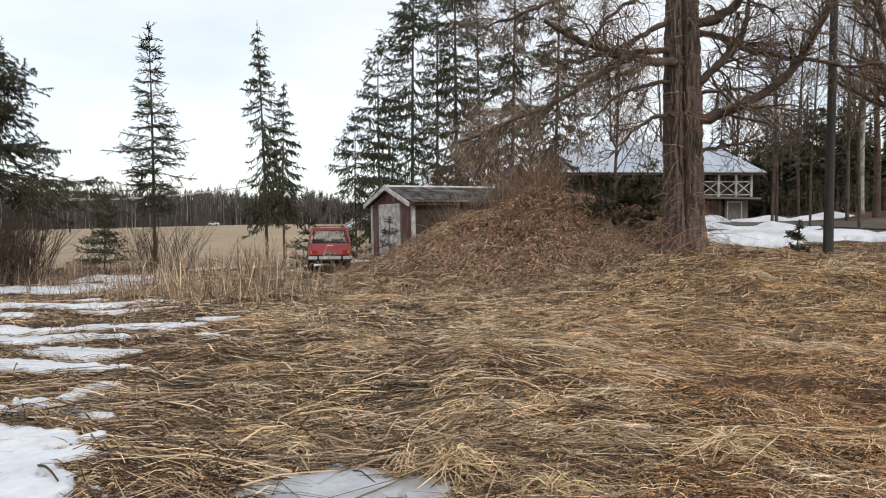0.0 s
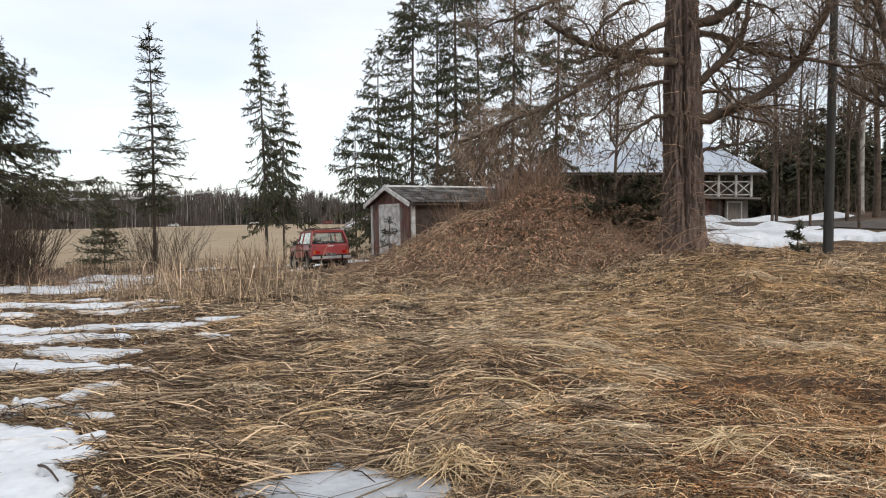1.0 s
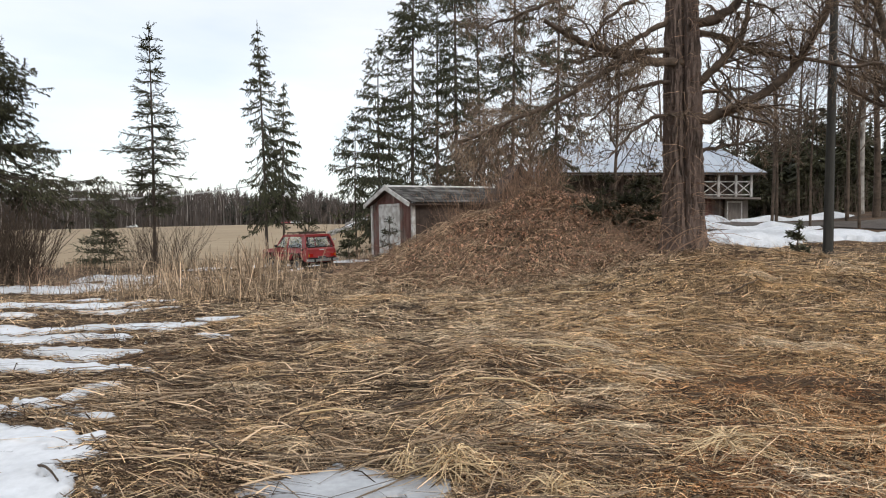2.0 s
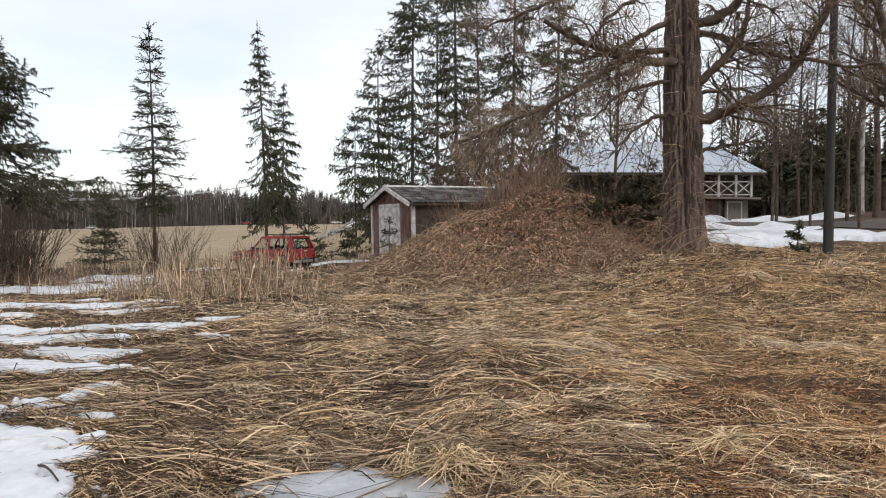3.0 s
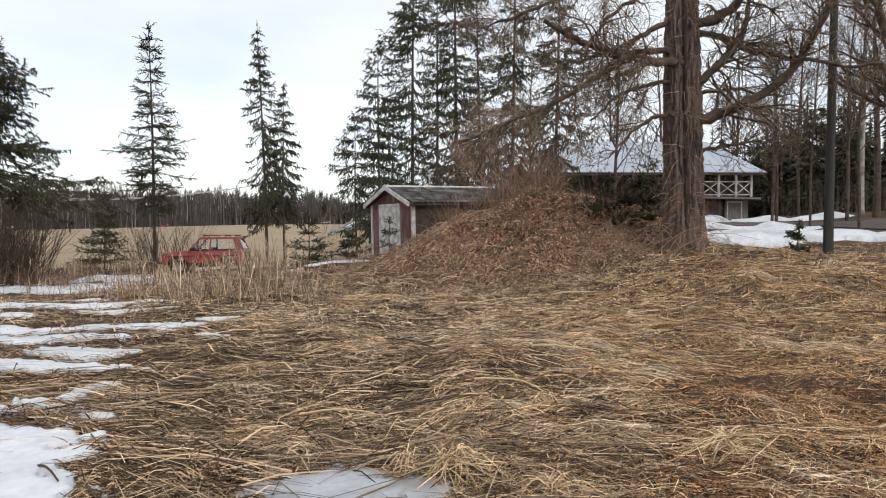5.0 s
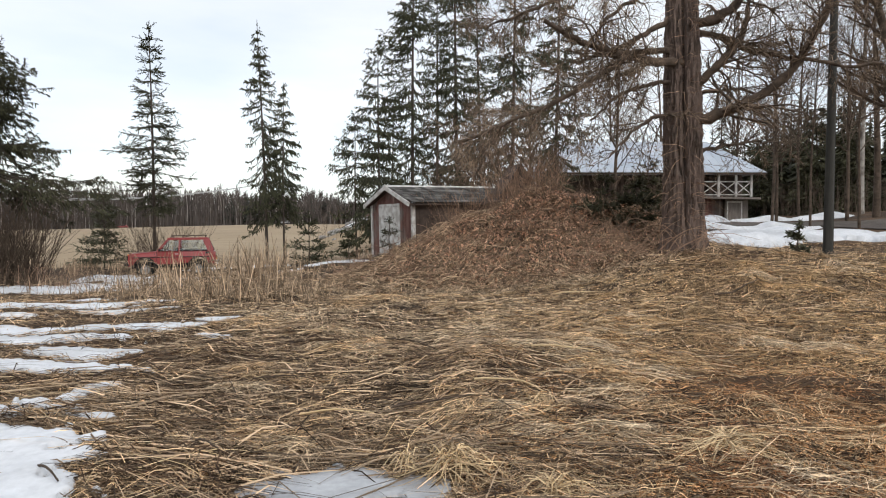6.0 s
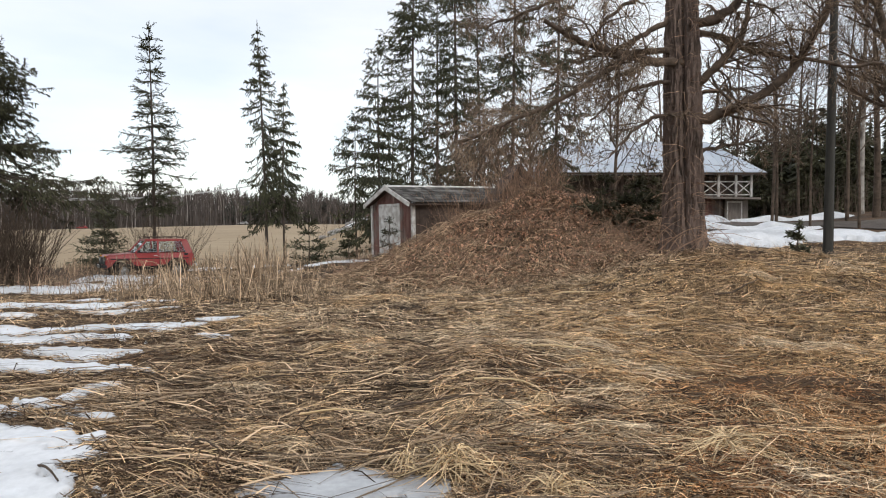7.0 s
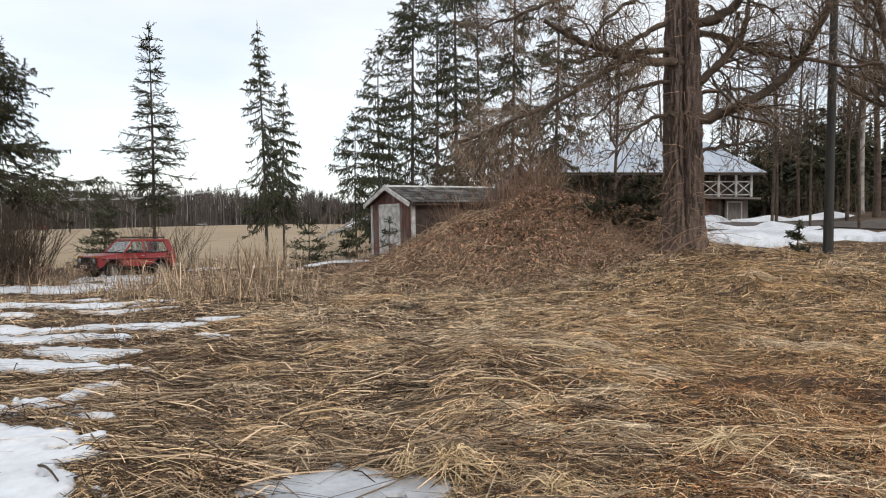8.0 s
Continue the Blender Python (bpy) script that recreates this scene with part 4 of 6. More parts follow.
def build_far_car(colour, label):
    """A car far off on the road, simple but with cabin, glass and wheels."""
    car = thing("far_car", pose(0, 0, 0), label, "car", "cars on the far road")
    bm = bmesh.new()
    vs = [bm.verts.new((x, -0.85, z)) for x, z in ((-2.1, 0.3), (2.1, 0.3), (2.15, 0.7), (1.0, 0.92), (0.4, 1.4), (-1.3, 1.42), (-2.0, 0.95), (-2.15, 0.8))]
    ret = bmesh.ops.extrude_face_region(bm, geom=[bm.faces.new(vs)])
    bmesh.ops.translate(bm, vec=(0, 1.7, 0), verts=[v for v in ret["geom"] if isinstance(v, bmesh.types.BMVert)])
    for v in bm.verts:
        if v.co.z > 1.2:
            v.co.y *= 0.8
    bmesh.ops.recalc_face_normals(bm, faces=bm.faces)
    bmesh.ops.bevel(bm, geom=bm.edges[:], offset=0.05, segments=2, affect="EDGES")
    part("body", bm, colour, car)
    for s in (-1, 1):
        part("side_window", Geo().slab([(0.75, s * 0.835, 0.97), (-1.6, s * 0.835, 0.97), (-1.2, s * 0.735, 1.34), (0.36, s * 0.735, 1.34)], 0.02), M_BLACK, car)
        for x in (1.3, -1.3):
            part("wheel", Geo().lathe([(0.0, -0.1), (0.31, -0.1), (0.31, 0.1), (0.0, 0.1)], 16, "y", (x, s * 0.78, 0.31)), M_TYRE, car)
    return car


# ---- put the place together ----
build_ground()
build_sheet(SNOW, [(-6.2, -1.6, 3.2, 9.0, 0.03), (-13, -2.8, 9.0, 19.0, 0.06), (-17, -2.5, 19.0, 37.0, 0.12)], "snow_patch", "thin old melting snow on flattened grass", "snow", "snow patches in the grass", M_SNOW)
build_patches(BANKS, "snow_bank", "white melting snow bank beside the lane", "snow", "snow banks by the lane", M_SNOW)
build_sheet(ICE, [(-1.7, 0.3, 3.3, 5.2, 0.025)], "ice_patch", "grey slushy ice in the grass", "ice", "ice in the grass", M_ICE)
build_shed()
build_cellar_hut()
build_granary()

# spruces
spruce(-15.35, 36.45, 13.1, 2.85, 3.2, 11, 1.7, label="slender sparse spruce standing alone behind the track", taper=0.8, sag=0.35, tilt=-4, fill=2.0, sprig=1.15, girth=0.0068, hang=0.2, gap=0.55, flat=0.25, lean=(-0.018, 0.0), fine=1.7)
spruce(-9.4, 36.6, 13.2, 1.4, 2.8, 12, 1.9, taper=0, sprig=1.1, label="narrow columnar spruce at the field edge", column=True, sag=1.5, hang=1.8, fill=1.6, girth=0.0055, gap=0.45, flat=0.6, lean=(-0.035, 0.0), fine=1.7)
spruce(-8.6, 36.9, 9.9, 1.15, 3.2, 15, 2.0, taper=0, sprig=1.1, label="narrow columnar spruce at the field edge", column=True, sag=1.5, hang=1.8, fill=1.6, girth=0.005, gap=0.45, flat=0.6, lean=(0.0, 0.0), fine=1.6)
spruce(-17.2, 25.0, 8.5, 5.3, 4.0, 13, 4.6, taper=0.55, label="dark dense spruce at the yard edge", needle=M_NEEDLE_DARK, sprig=1.75, sag=0.38, hang=0.8, fill=1.5, gap=0.8, flat=0.4, tilt=-4, fine=1.4)
spruce(-19.9, 27.5, 8.8, 4.5, 0.6, 14, 3.6, label="dark dense spruce at the yard edge", needle=M_NEEDLE_DARK, sprig=1.7, sag=0.5, fill=1.3, gap=0.7)
for k, (x, y, h, sp, lo) in enumerate([(-3.4, 36.5, 11.8, 2.9, 1.6), (-1.7, 38.0, 18.5, 2.9, 2.0), (0.9, 39.0, 20.0, 2.9, 2.4), (3.9, 38.5, 19.0, 2.8, 2.4), (6.6, 40.5, 20.0, 2.7, 3.0), (-0.4, 42.5, 17.0, 2.8, 1.5), (2.4, 42.0, 18.0, 2.6, 2.0), (-3.0, 40.0, 9.0, 2.6, 1.2), (-4.8, 38.0, 8.2, 2.3, 3.0)]):
    spruce(x, y, h, sp, lo, 20 + k, 1.7, label="tall spruce with drooping boughs behind the shed", group="spruces behind the shed", sag=0.75, sprig=1.45, hang=0.95, tilt=-12, fill=1.15 if k < 5 else 0.7, column=True, gap=0.6, flat=0.45)
build_list = [(-7.0, 35.6, 2.8, 1.7, 31, M_NEEDLE, 2.6), (-18.2, 36.6, 4.3, 2.1, 32, M_NEEDLE_DRY, 4.6), (-2.05, 26.2, 2.0, 0.85, 33, M_NEEDLE_DARK, 2.6), (-4.7, 34.2, 1.6, 0.9, 34, M_NEEDLE, 2.6), (9.9, 19.0, 1.1, 0.6, 35, M_NEEDLE_DRY, 2.0),
              (5.6, 19.8, 1.55, 1.35, 36, M_NEEDLE_DARK, 4.0), (4.8, 20.4, 1.3, 1.1, 37, M_NEEDLE_DARK, 3.5), (7.2, 24.0, 2.2, 1.5, 38, M_NEEDLE_DARK, 3.0)]
for x, y, h, sp, sd, nm, dn in build_list:
    spruce(x, y, h, sp, 0.15, sd, dn, "young_spruce", "small young spruce growing in dead grass", "young spruces", needle=nm, sprig=(0.55 if sd == 33 else 1.0 if sd == 32 else 1.0), tilt=4, sag=0.0, hang=0.1)
for k in range(12):
    x, y = 24.5 + 2.6 * k + 1.2 * math.sin(3 * k), 50 + 4 * math.sin(2.3 * k + 1) + 0.5 * k
    h = 6.6 + 1.2 * math.sin(1.7 * k) if k % 4 else 8.6 if k else 6.0
    spruce(x, y, h, 3.0, 0.4, 50 + k, 1.9, label="dark spruce in the wood across the lane", group="spruces across the lane", needle=M_NEEDLE_DARK, sprig=3.1, sag=0.5, fill=0.75)

# bare trees behind and across the lane
for k, (x, y, h, r, ln) in enumerate([(15.9, 33.0, 11.0, 0.075, 0.02), (18.3, 37.5, 13.0, 0.09, -0.02), (21.3, 36.0, 14.0, 0.10, 0.03), (22.9, 44.0, 15.0, 0.10, 0.0), (24.8, 40.5, 15.0, 0.17, -0.008), (11.0, 44.0, 13.0, 0.14, 0.02), (13.6, 56.0, 15.0, 0.16, 0.0), (19.5, 57.0, 15.0, 0.16, 0.01), (7.5, 58.0, 14.0, 0.16, 0.0),
                                      (16.2, 22.0, 12.0, 0.26, -0.34), (18.6, 28.0, 12.0, 0.16, -0.03), (24.0, 56.0, 16.0, 0.15, 0.0), (28.0, 58.0, 16.0, 0.15, 0.0), (16.5, 52.0, 15.0, 0.14, 0.0), (23.6, 37.2, 15.0, 0.2, 0.0), (18.6, 30.5, 12.0, 0.07, 0.01), (17.0, 31.6, 12.0, 0.06, 0.02)]):
    bare_tree(x, y, h, r, 70 + k, group="bare trees by the lane", lean=(ln, 0.0), bark=M_BIRCH if k in (4,) else M_LIMB, n1=34 if k in (0, 1, 2, 9) else 26, spread=0.26, density=2.3 if k in (2, 3, 4, 14, 15, 16) else 1.6 if k in (0, 1, 9, 10) else 1.2, low=0.25 if k != 9 else 0.35,
              label="pale birch trunk with bare twigs" if k == 4 else "")
for k, (x, y, h) in enumerate([(-0.2, 33.5, 6.0), (1.6, 34.5, 7.0), (3.2, 33.0, 6.0), (2.4, 30.5, 5.0), (0.8, 31.5, 5.0), (4.4, 31.8, 6.0), (2.0, 32.2, 6.5), (3.6, 35.5, 7.5), (5.0, 30.0, 5.0)]):
    bare_tree(x, y, h, 0.07, 90 + k, "bare_thicket_tree", "leafless reddish-brown thicket tree", M_LIMB, "thicket behind the mound", n1=30, spread=0.36, low=0.1, twig=M_TWIG_RED, density=2.0)

# bushes
bush(-14.9, 36.2, 3.0, 120, 101, label="dark bare bush round the spruce trunk", spread=1.7, twig=M_LIMB)
bush(-16.0, 24.6, 3.5, 330, 112, label="dense dark bare brush below the dark spruce", spread=1.5, twig=M_LIMB)
bush(-13.2, 27.2, 1.3, 30, 102, spread=1.3)
bush(-13.6, 22.2, 1.1, 80, 103, label="reddish bare undergrowth below the dark spruce", twig=M_TWIG_RED, spread=1.8)
bush(-2.6, 22.0, 0.8, 80, 104, label="low reddish bare bush beside the mound", twig=M_TWIG_RED, spread=1.2)
bush(2.9, 24.2, 1.7, 330, 105, label="dry reddish weeds on top of the mound", twig=M_TWIG_RED, spread=1.3, fork=3)
bush(5.4, 19.8, 1.6, 60, 106, label="bare brush beside the larch", spread=1.5)
bush(4.3, 18.8, 1.1, 60, 109, label="pale bare brambles on the mound foot", twig=M_TWIG_RED, spread=1.6, fork=4)
bush(5.9, 17.3, 0.9, 30, 110, label="pale bare brambles by the larch", twig=M_TWIG_RED, spread=0.9, fork=4)
bush(0.2, 27.0, 1.7, 90, 111, label="bare brush against the shed wall", twig=M_TWIG, spread=1.5)
bush(1.2, 25.8, 1.9, 170, 113, label="reddish bare brush between the shed and the mound", twig=M_TWIG_RED, spread=1.1)
bush(12.6, 18.4, 0.5, 70, 107, label="heap of cut twigs", spread=1.0)

# rubble and snow heap at the far end of the yard
def rubble():
    rng = np.random.default_rng(77)
    for k in range(26):
        x, y = -8.0 + rng.normal(0, 1.6), 60 + rng.normal(0, 1.5)
        r = rng.uniform(0.18, 0.5)
        bm = bmesh.new()
        bmesh.ops.create_icosphere(bm, subdivisions=2, radius=r)
        for v in bm.verts:
            v.co *= 1 + 0.25 * noise.noise(v.co * 2.2 / r + Vector((k, 0, 0)))
            v.co.z *= 0.6
        me = bpy.data.meshes.new("boulder")
        bm.to_mesh(me)
        bm.free()
        me.materials.append(M_STONE)
        ob = new("boulder", me)
        ob.location = (x, y, gz(x, y) + 0.15 * r)
        tagged(ob, "grey field stone in a heap by the field", "stone", "field stones")


rubble()
build_patches([(-8.2, 60.5, 0.7, 0.35, 0.10), (-7.0, 61.0, 0.6, 0.35, 0.10)], "snow_heap", "leftover snow on the stone heap", "snow", "snow by the field", M_SNOW)
bush(-7.5, 58.0, 2.6, 60, 108, label="bare brush on the stone heap", spread=4.0)


def brambles(x, y, n, seed):
    """Long bare canes that arch over and hang back to the ground."""
    rng = np.random.default_rng(seed)
    b = thing("bramble", pose(x, y, gz(x, y)), "long pale bare canes arching over the grass", "bush", "brambles by the larch")
    s = np.linspace(0, 1, 10)
    for _ in range(n):
        x0, y0 = rng.normal(0, 0.7), rng.normal(0, 0.5)
        L, a = rng.uniform(0.9, 2.4), rng.choice([0.0, math.pi]) + rng.normal(0, 0.5)
        h = rng.uniform(0.3, 1.3)
        px, py = x0 + np.cos(a) * L * s, y0 + np.sin(a) * L * s * 0.5
        pz = ground_z(x + px, y + py) - gz(x, y) + h * np.sin(np.pi * np.clip(0.08 + s * rng.uniform(0.55, 0.95), 0, 1)) + 0.02
        p = np.stack([px, py, pz], -1) + np.cumsum(rng.normal(0, 0.012, (10, 3)), 0)
        part("cane", Geo().tubes(p[None], (rng.uniform(0.006, 0.012) * (1.05 - 0.7 * s))[None], 4), M_TWIG_RED, b)


brambles(4.6, 18.2, 26, 121)
brambles(5.9, 17.0, 16, 122)
brambles(1.0, 18.6, 14, 123)


# ---- the big larch ----
def build_larch():
    bx, by = 6.36, 18.0
    tree = thing("larch", pose(bx, by, gz(bx, by) - 0.1), "huge old bare larch with ridged brown bark", "tree")
    rng = np.random.default_rng(3)
    kz = np.array([0, 0.15, 0.4, 0.8, 1.6, 2.6, 3.6, 4.6, 5.6, 7.0, 9.0, 12.0])
    rad = np.array([0.68, 0.62, 0.575, 0.55, 0.53, 0.515, 0.505, 0.48, 0.45, 0.40, 0.32, 0.2]) * 0.98
    sides, rows = 104, 210
    z = np.linspace(0, 12, rows)
    a = np.arange(sides) * 2 * np.pi / sides
    R = np.interp(z, kz, rad)[:, None] * np.ones(sides)
    zz, aa = z[:, None], a[None]
    warp = aa + 0.07 * np.sin(1.7 * zz + 3 * np.sin(2 * aa)) + 0.05 * np.sin(4.3 * zz + 5 * aa) + 0.03 * np.sin(9.0 * zz + 7 * np.sin(3 * aa))
    ridge = np.abs(np.sin(9 * warp)) * (0.65 + 0.35 * np.sin(5 * zz + 9 * np.sin(4 * warp)))
    R = R * (1 + 0.03 * np.sin(2 * a + 0.6)[None]) - 0.10 * (1 - ridge) ** 2.5 + 0.022 * np.sin(23 * warp + 4 * np.sin(zz * 2.9)) * np.sin(3.7 * zz + 11 * np.sin(2 * aa)) + rng.normal(0, 0.007, (rows, sides))
    R += (0.10 * np.clip(np.cos(4 * a + 1.0), 0, 1))[None] * np.exp(-z / 0.5)[:, None]
    # a groove where two stems have grown together
    R -= 0.20 * np.exp(-((a - 4.45) / 0.12) ** 2)[None] * step(0.2, 2.0, z)[:, None]
    cx = -0.02 * z
    v = np.stack([cx[:, None] + R * np.cos(a), R * np.sin(a), np.repeat(z[:, None], sides, 1)], -1)
    i = np.arange(rows * sides).reshape(rows, sides)
    j = np.roll(i, -1, axis=1)
    part("trunk", Geo().add(v, np.stack([i[:-1], j[:-1], j[1:], i[1:]], -1)), M_BARK, tree, "deeply ridged reddish-brown bark")
    # main limbs: (thickness, points from the trunk outwards)
    limbs = [
        (0.125, [(-0.1, -0.2, 4.93), (-0.6, -0.35, 4.91), (-1.2, -0.5, 4.94), (-1.65, -0.6, 5.03), (-2.15, -0.7, 5.03), (-2.5, -0.8, 5.2), (-2.9, -0.9, 5.28), (-3.3, -1.0, 5.45), (-3.9, -1.1, 5.75)]),
        (0.085, [(-0.2, -0.1, 5.28), (-0.9, -0.3, 5.2), (-1.5, -0.6, 5.2), (-1.9, -0.9, 4.85), (-2.2, -1.1, 4.6), (-3.05, -1.4, 4.02), (-3.95, -1.6, 3.58), (-4.8, -1.8, 3.18), (-5.5, -1.9, 2.83), (-6.1, -2.0, 2.68)]),
        (0.085, [(-0.3, 0.0, 6.15), (-0.9, -0.1, 5.85), (-1.4, -0.2, 5.55), (-1.8, -0.3, 5.28), (-2.3, -0.4, 5.15), (-3.0, -0.4, 4.9)]),
        (0.06, [(-0.3, -0.1, 4.52), (-1.05, -0.3, 4.38), (-1.5, -0.4, 4.22), (-2.0, -0.6, 3.95), (-2.6, -0.7, 3.4)]),
        (0.07, [(-0.3, 0.1, 7.0), (-1.2, 0.1, 6.75), (-1.8, 0.0, 6.4), (-2.25, -0.1, 5.95), (-2.45, -0.2, 5.4)]),
        (0.07, [(-0.3, 0.2, 7.2), (-1.7, 0.3, 7.3), (-3.1, 0.4, 6.85), (-4.2, 0.4, 6.4), (-5.2, 0.5, 6.1)]),
        (0.06, [(-0.3, -0.3, 3.6), (-1.0, -0.7, 3.5), (-1.7, -1.0, 3.05), (-2.3, -1.2, 2.4)]),
        (0.15, [(0.2, 0.0, 6.0), (0.75, -0.1, 6.1), (1.2, -0.1, 6.42), (1.5, -0.1, 6.8), (1.75, -0.1, 7.4), (1.9, 0.0, 8.4)]),
        (0.09, [(0.3, 0.1, 5.8), (0.85, 0.1, 5.76), (1.35, 0.2, 5.53), (2.0, 0.2, 5.3), (2.7, 0.2, 5.22), (3.6, 0.1, 5.05), (4.4, 0.1, 4.9), (5.2, 0.0, 5.0)]),
        (0.115, [(0.25, -0.2, 4.45), (0.6, -0.4, 4.78), (0.95, -0.5, 5.08), (1.25, -0.6, 5.6), (1.35, -0.6, 6.3), (1.4, -0.7, 7.4)]),
        (0.15, [(0.2, -0.2, 3.45), (0.6, -0.3, 3.53), (1.2, -0.4, 3.78), (1.8, -0.5, 4.08), (2.4, -0.6, 4.52), (2.8, -0.7, 5.2), (3.15, -0.7, 5.88), (3.45, -0.7, 6.55), (3.7, -0.7, 7.6)]),
        (0.06, [(0.3, 0.2, 4.2), (0.9, 0.4, 4.35), (1.5, 0.6, 4.45), (2.4, 0.8, 4.3), (3.3, 1.0, 4.35)]),
        (0.06, [(0.3, 0.3, 2.7), (1.1, 0.7, 2.85), (2.1, 1.2, 3.1), (3.2, 1.6, 3.1)]),
        (0.08, [(0.2, -0.3, 7.0), (1.2, -1.0, 7.1), (2.4, -1.6, 6.6), (3.8, -2.0, 6.3)]),
    ]
    lp, lr = [], []
    for r, pts in limbs:
        q = np.array(pts, float)
        t = np.linspace(0, len(q) - 1, 22)
        # smooth the limb through its points
        c = np.stack([np.interp(t, np.arange(len(q)), q[:, d]) for d in range(3)], -1)
        for _ in range(2):
            c[1:-1] = (c[:-2] + 2 * c[1:-1] + c[2:]) / 4
        c[1:] += rng.normal(0, 0.022, (21, 3))
        lp.append(c)
        lr.append(r * np.linspace(1, 0.42, 22) * (1 + rng.normal(0, 0.09, 22)))
        part("limb", Geo().tubes(c[None], lr[-1][None], 9), M_LIMB, tree, smooth=True)
    lp, lr = np.stack(lp), np.stack(lr)
    p2, r2 = grow(rng, lp, lr, 230, 0.12, 1.0, 1.9, 55, 0.03, 9, 0.20, 0.34, 0.012)
    # the left limbs carry a curtain of drooping twigs
    p2b, r2b = grow(rng, lp[[1, 3, 5]], lr[[1, 3, 5]], 46, 0.25, 1.0, 1.7, 65, 0.10, 9, 0.20, 0.26, 0.011)
    p2, r2 = np.concatenate([p2, p2b]), np.concatenate([r2, r2b])
    p3, r3 = grow(rng, p2, r2 * 0.9, 2700, 0.1, 1.0, 0.8, 48, 0.07, 6, 0.22, 0.6, 0.009)
    p4, r4 = grow(rng, p3, r3 * 0.9, 9500, 0.1, 1.0, 0.34, 45, 0.10, 4, 0.24, 0.65, 0.0064)
    part("branchwork", Geo().tubes(p2, r2, 4), M_LIMB, tree)
    pc, rc = grow(rng, p2b, r2b, 1200, 0.2, 1.0, 0.75, 50, 0.14, 6, 0.22, 0.6, 0.008)
    pd, rd = grow(rng, pc, rc, 2600, 0.1, 1.0, 0.3, 45, 0.10, 4, 0.24, 0.65, 0.006)
    part("twig_mass", Geo().ribbons(pc, rc * 2, rng.normal(size=(len(pc), 3))).ribbons(pd, rd * 2, rng.normal(size=(len(pd), 3))), M_TWIG, tree, "brown drooping twigs")
    part("twig_mass", Geo().tubes(p3, r3, 3).ribbons(p4, r4 * 2, rng.normal(size=(len(p4), 3))), M_TWIG, tree)
    # whips that sprout from the old trunk
    zt = np.linspace(0.3, 7.5, 10)
    stem = np.stack([-0.02 * zt, -0.25 + 0 * zt, zt], -1)[None]
    p5, r5 = grow(rng, stem, np.full((1, 10), 0.3), 260, 0.0, 1.0, 1.25, 75, 0.16, 7, 0.16, 0.024, 0.006)
    part("whip_mass", Geo().tubes(p5, r5, 3), M_TWIG_RED, tree)
    # short shoots and old cones along the twigs
    n = 3600
    idx, t = rng.integers(0, len(p4), n), rng.integers(1, 4, n)
    c = p4[idx, t]
    d = rng.normal(size=(n, 3)) * 0.014
    part("cone_mass", Geo().tubes(np.stack([c - d, c, c + d], 1), np.tile([0.005, 0.018, 0.005], (n, 1)), 3), M_DARK_WOOD, tree)


build_larch()


# ---- pole and wires ----
def build_pole(x, y, h, r, label, arm=False):
    p = thing("utility_pole", pose(x, y, gz(x, y) - 0.2), label, "pole")
    k = np.linspace(0, 1, 8)
    part("shaft", Geo().tubes(np.stack([0.01 * h * k, 0 * k, h * k], -1)[None], (r * (1 - 0.25 * k))[None], 14), M_POLE, p, smooth=True)
    if arm:
        part("crossarm", Geo().box((0, 0, h - 0.4), (1.8, 0.12, 0.12)), M_POLE, p)
    return p


pole = build_pole(11.05, 19.6, 9.5, 0.128, "dark weathered wooden utility pole by the lane")
part("conduit", Geo().beam((0.135, -0.02, 0.0), (0.15, -0.02, 8.0), 0.035, 0.035), M_POLE, pole, "grey cable conduit")
A, B = (-75.0, 122.0), (-30.7, 118.0)
for x, y in (A, B):
    build_pole(x, y, 7.0 if x < -70 else 9.2, 0.14, "thin distant power line pole at the field", True)
for k in range(3):
    s = np.linspace(-0.6, 1, 40)
    x, y = A[0] + (B[0] - A[0]) * s + 0.8 * (k - 1), A[1] + (B[1] - A[1]) * s
    za, zb = gz(*A) + 6.6, gz(*B) + 8.9
    z = za + (zb - za) * s - 1.2 * (4 * s * (1 - s)) * (s > 0) + 0.15 * k
    ob = new("power_wire", Geo().tubes(np.stack([x, y, z], -1)[None], np.full((1, 40), 0.05), 4).mesh("power_wire", M_WIRE))
    tagged(ob, "thin pale overhead wire across the field", "wire", "overhead wires")


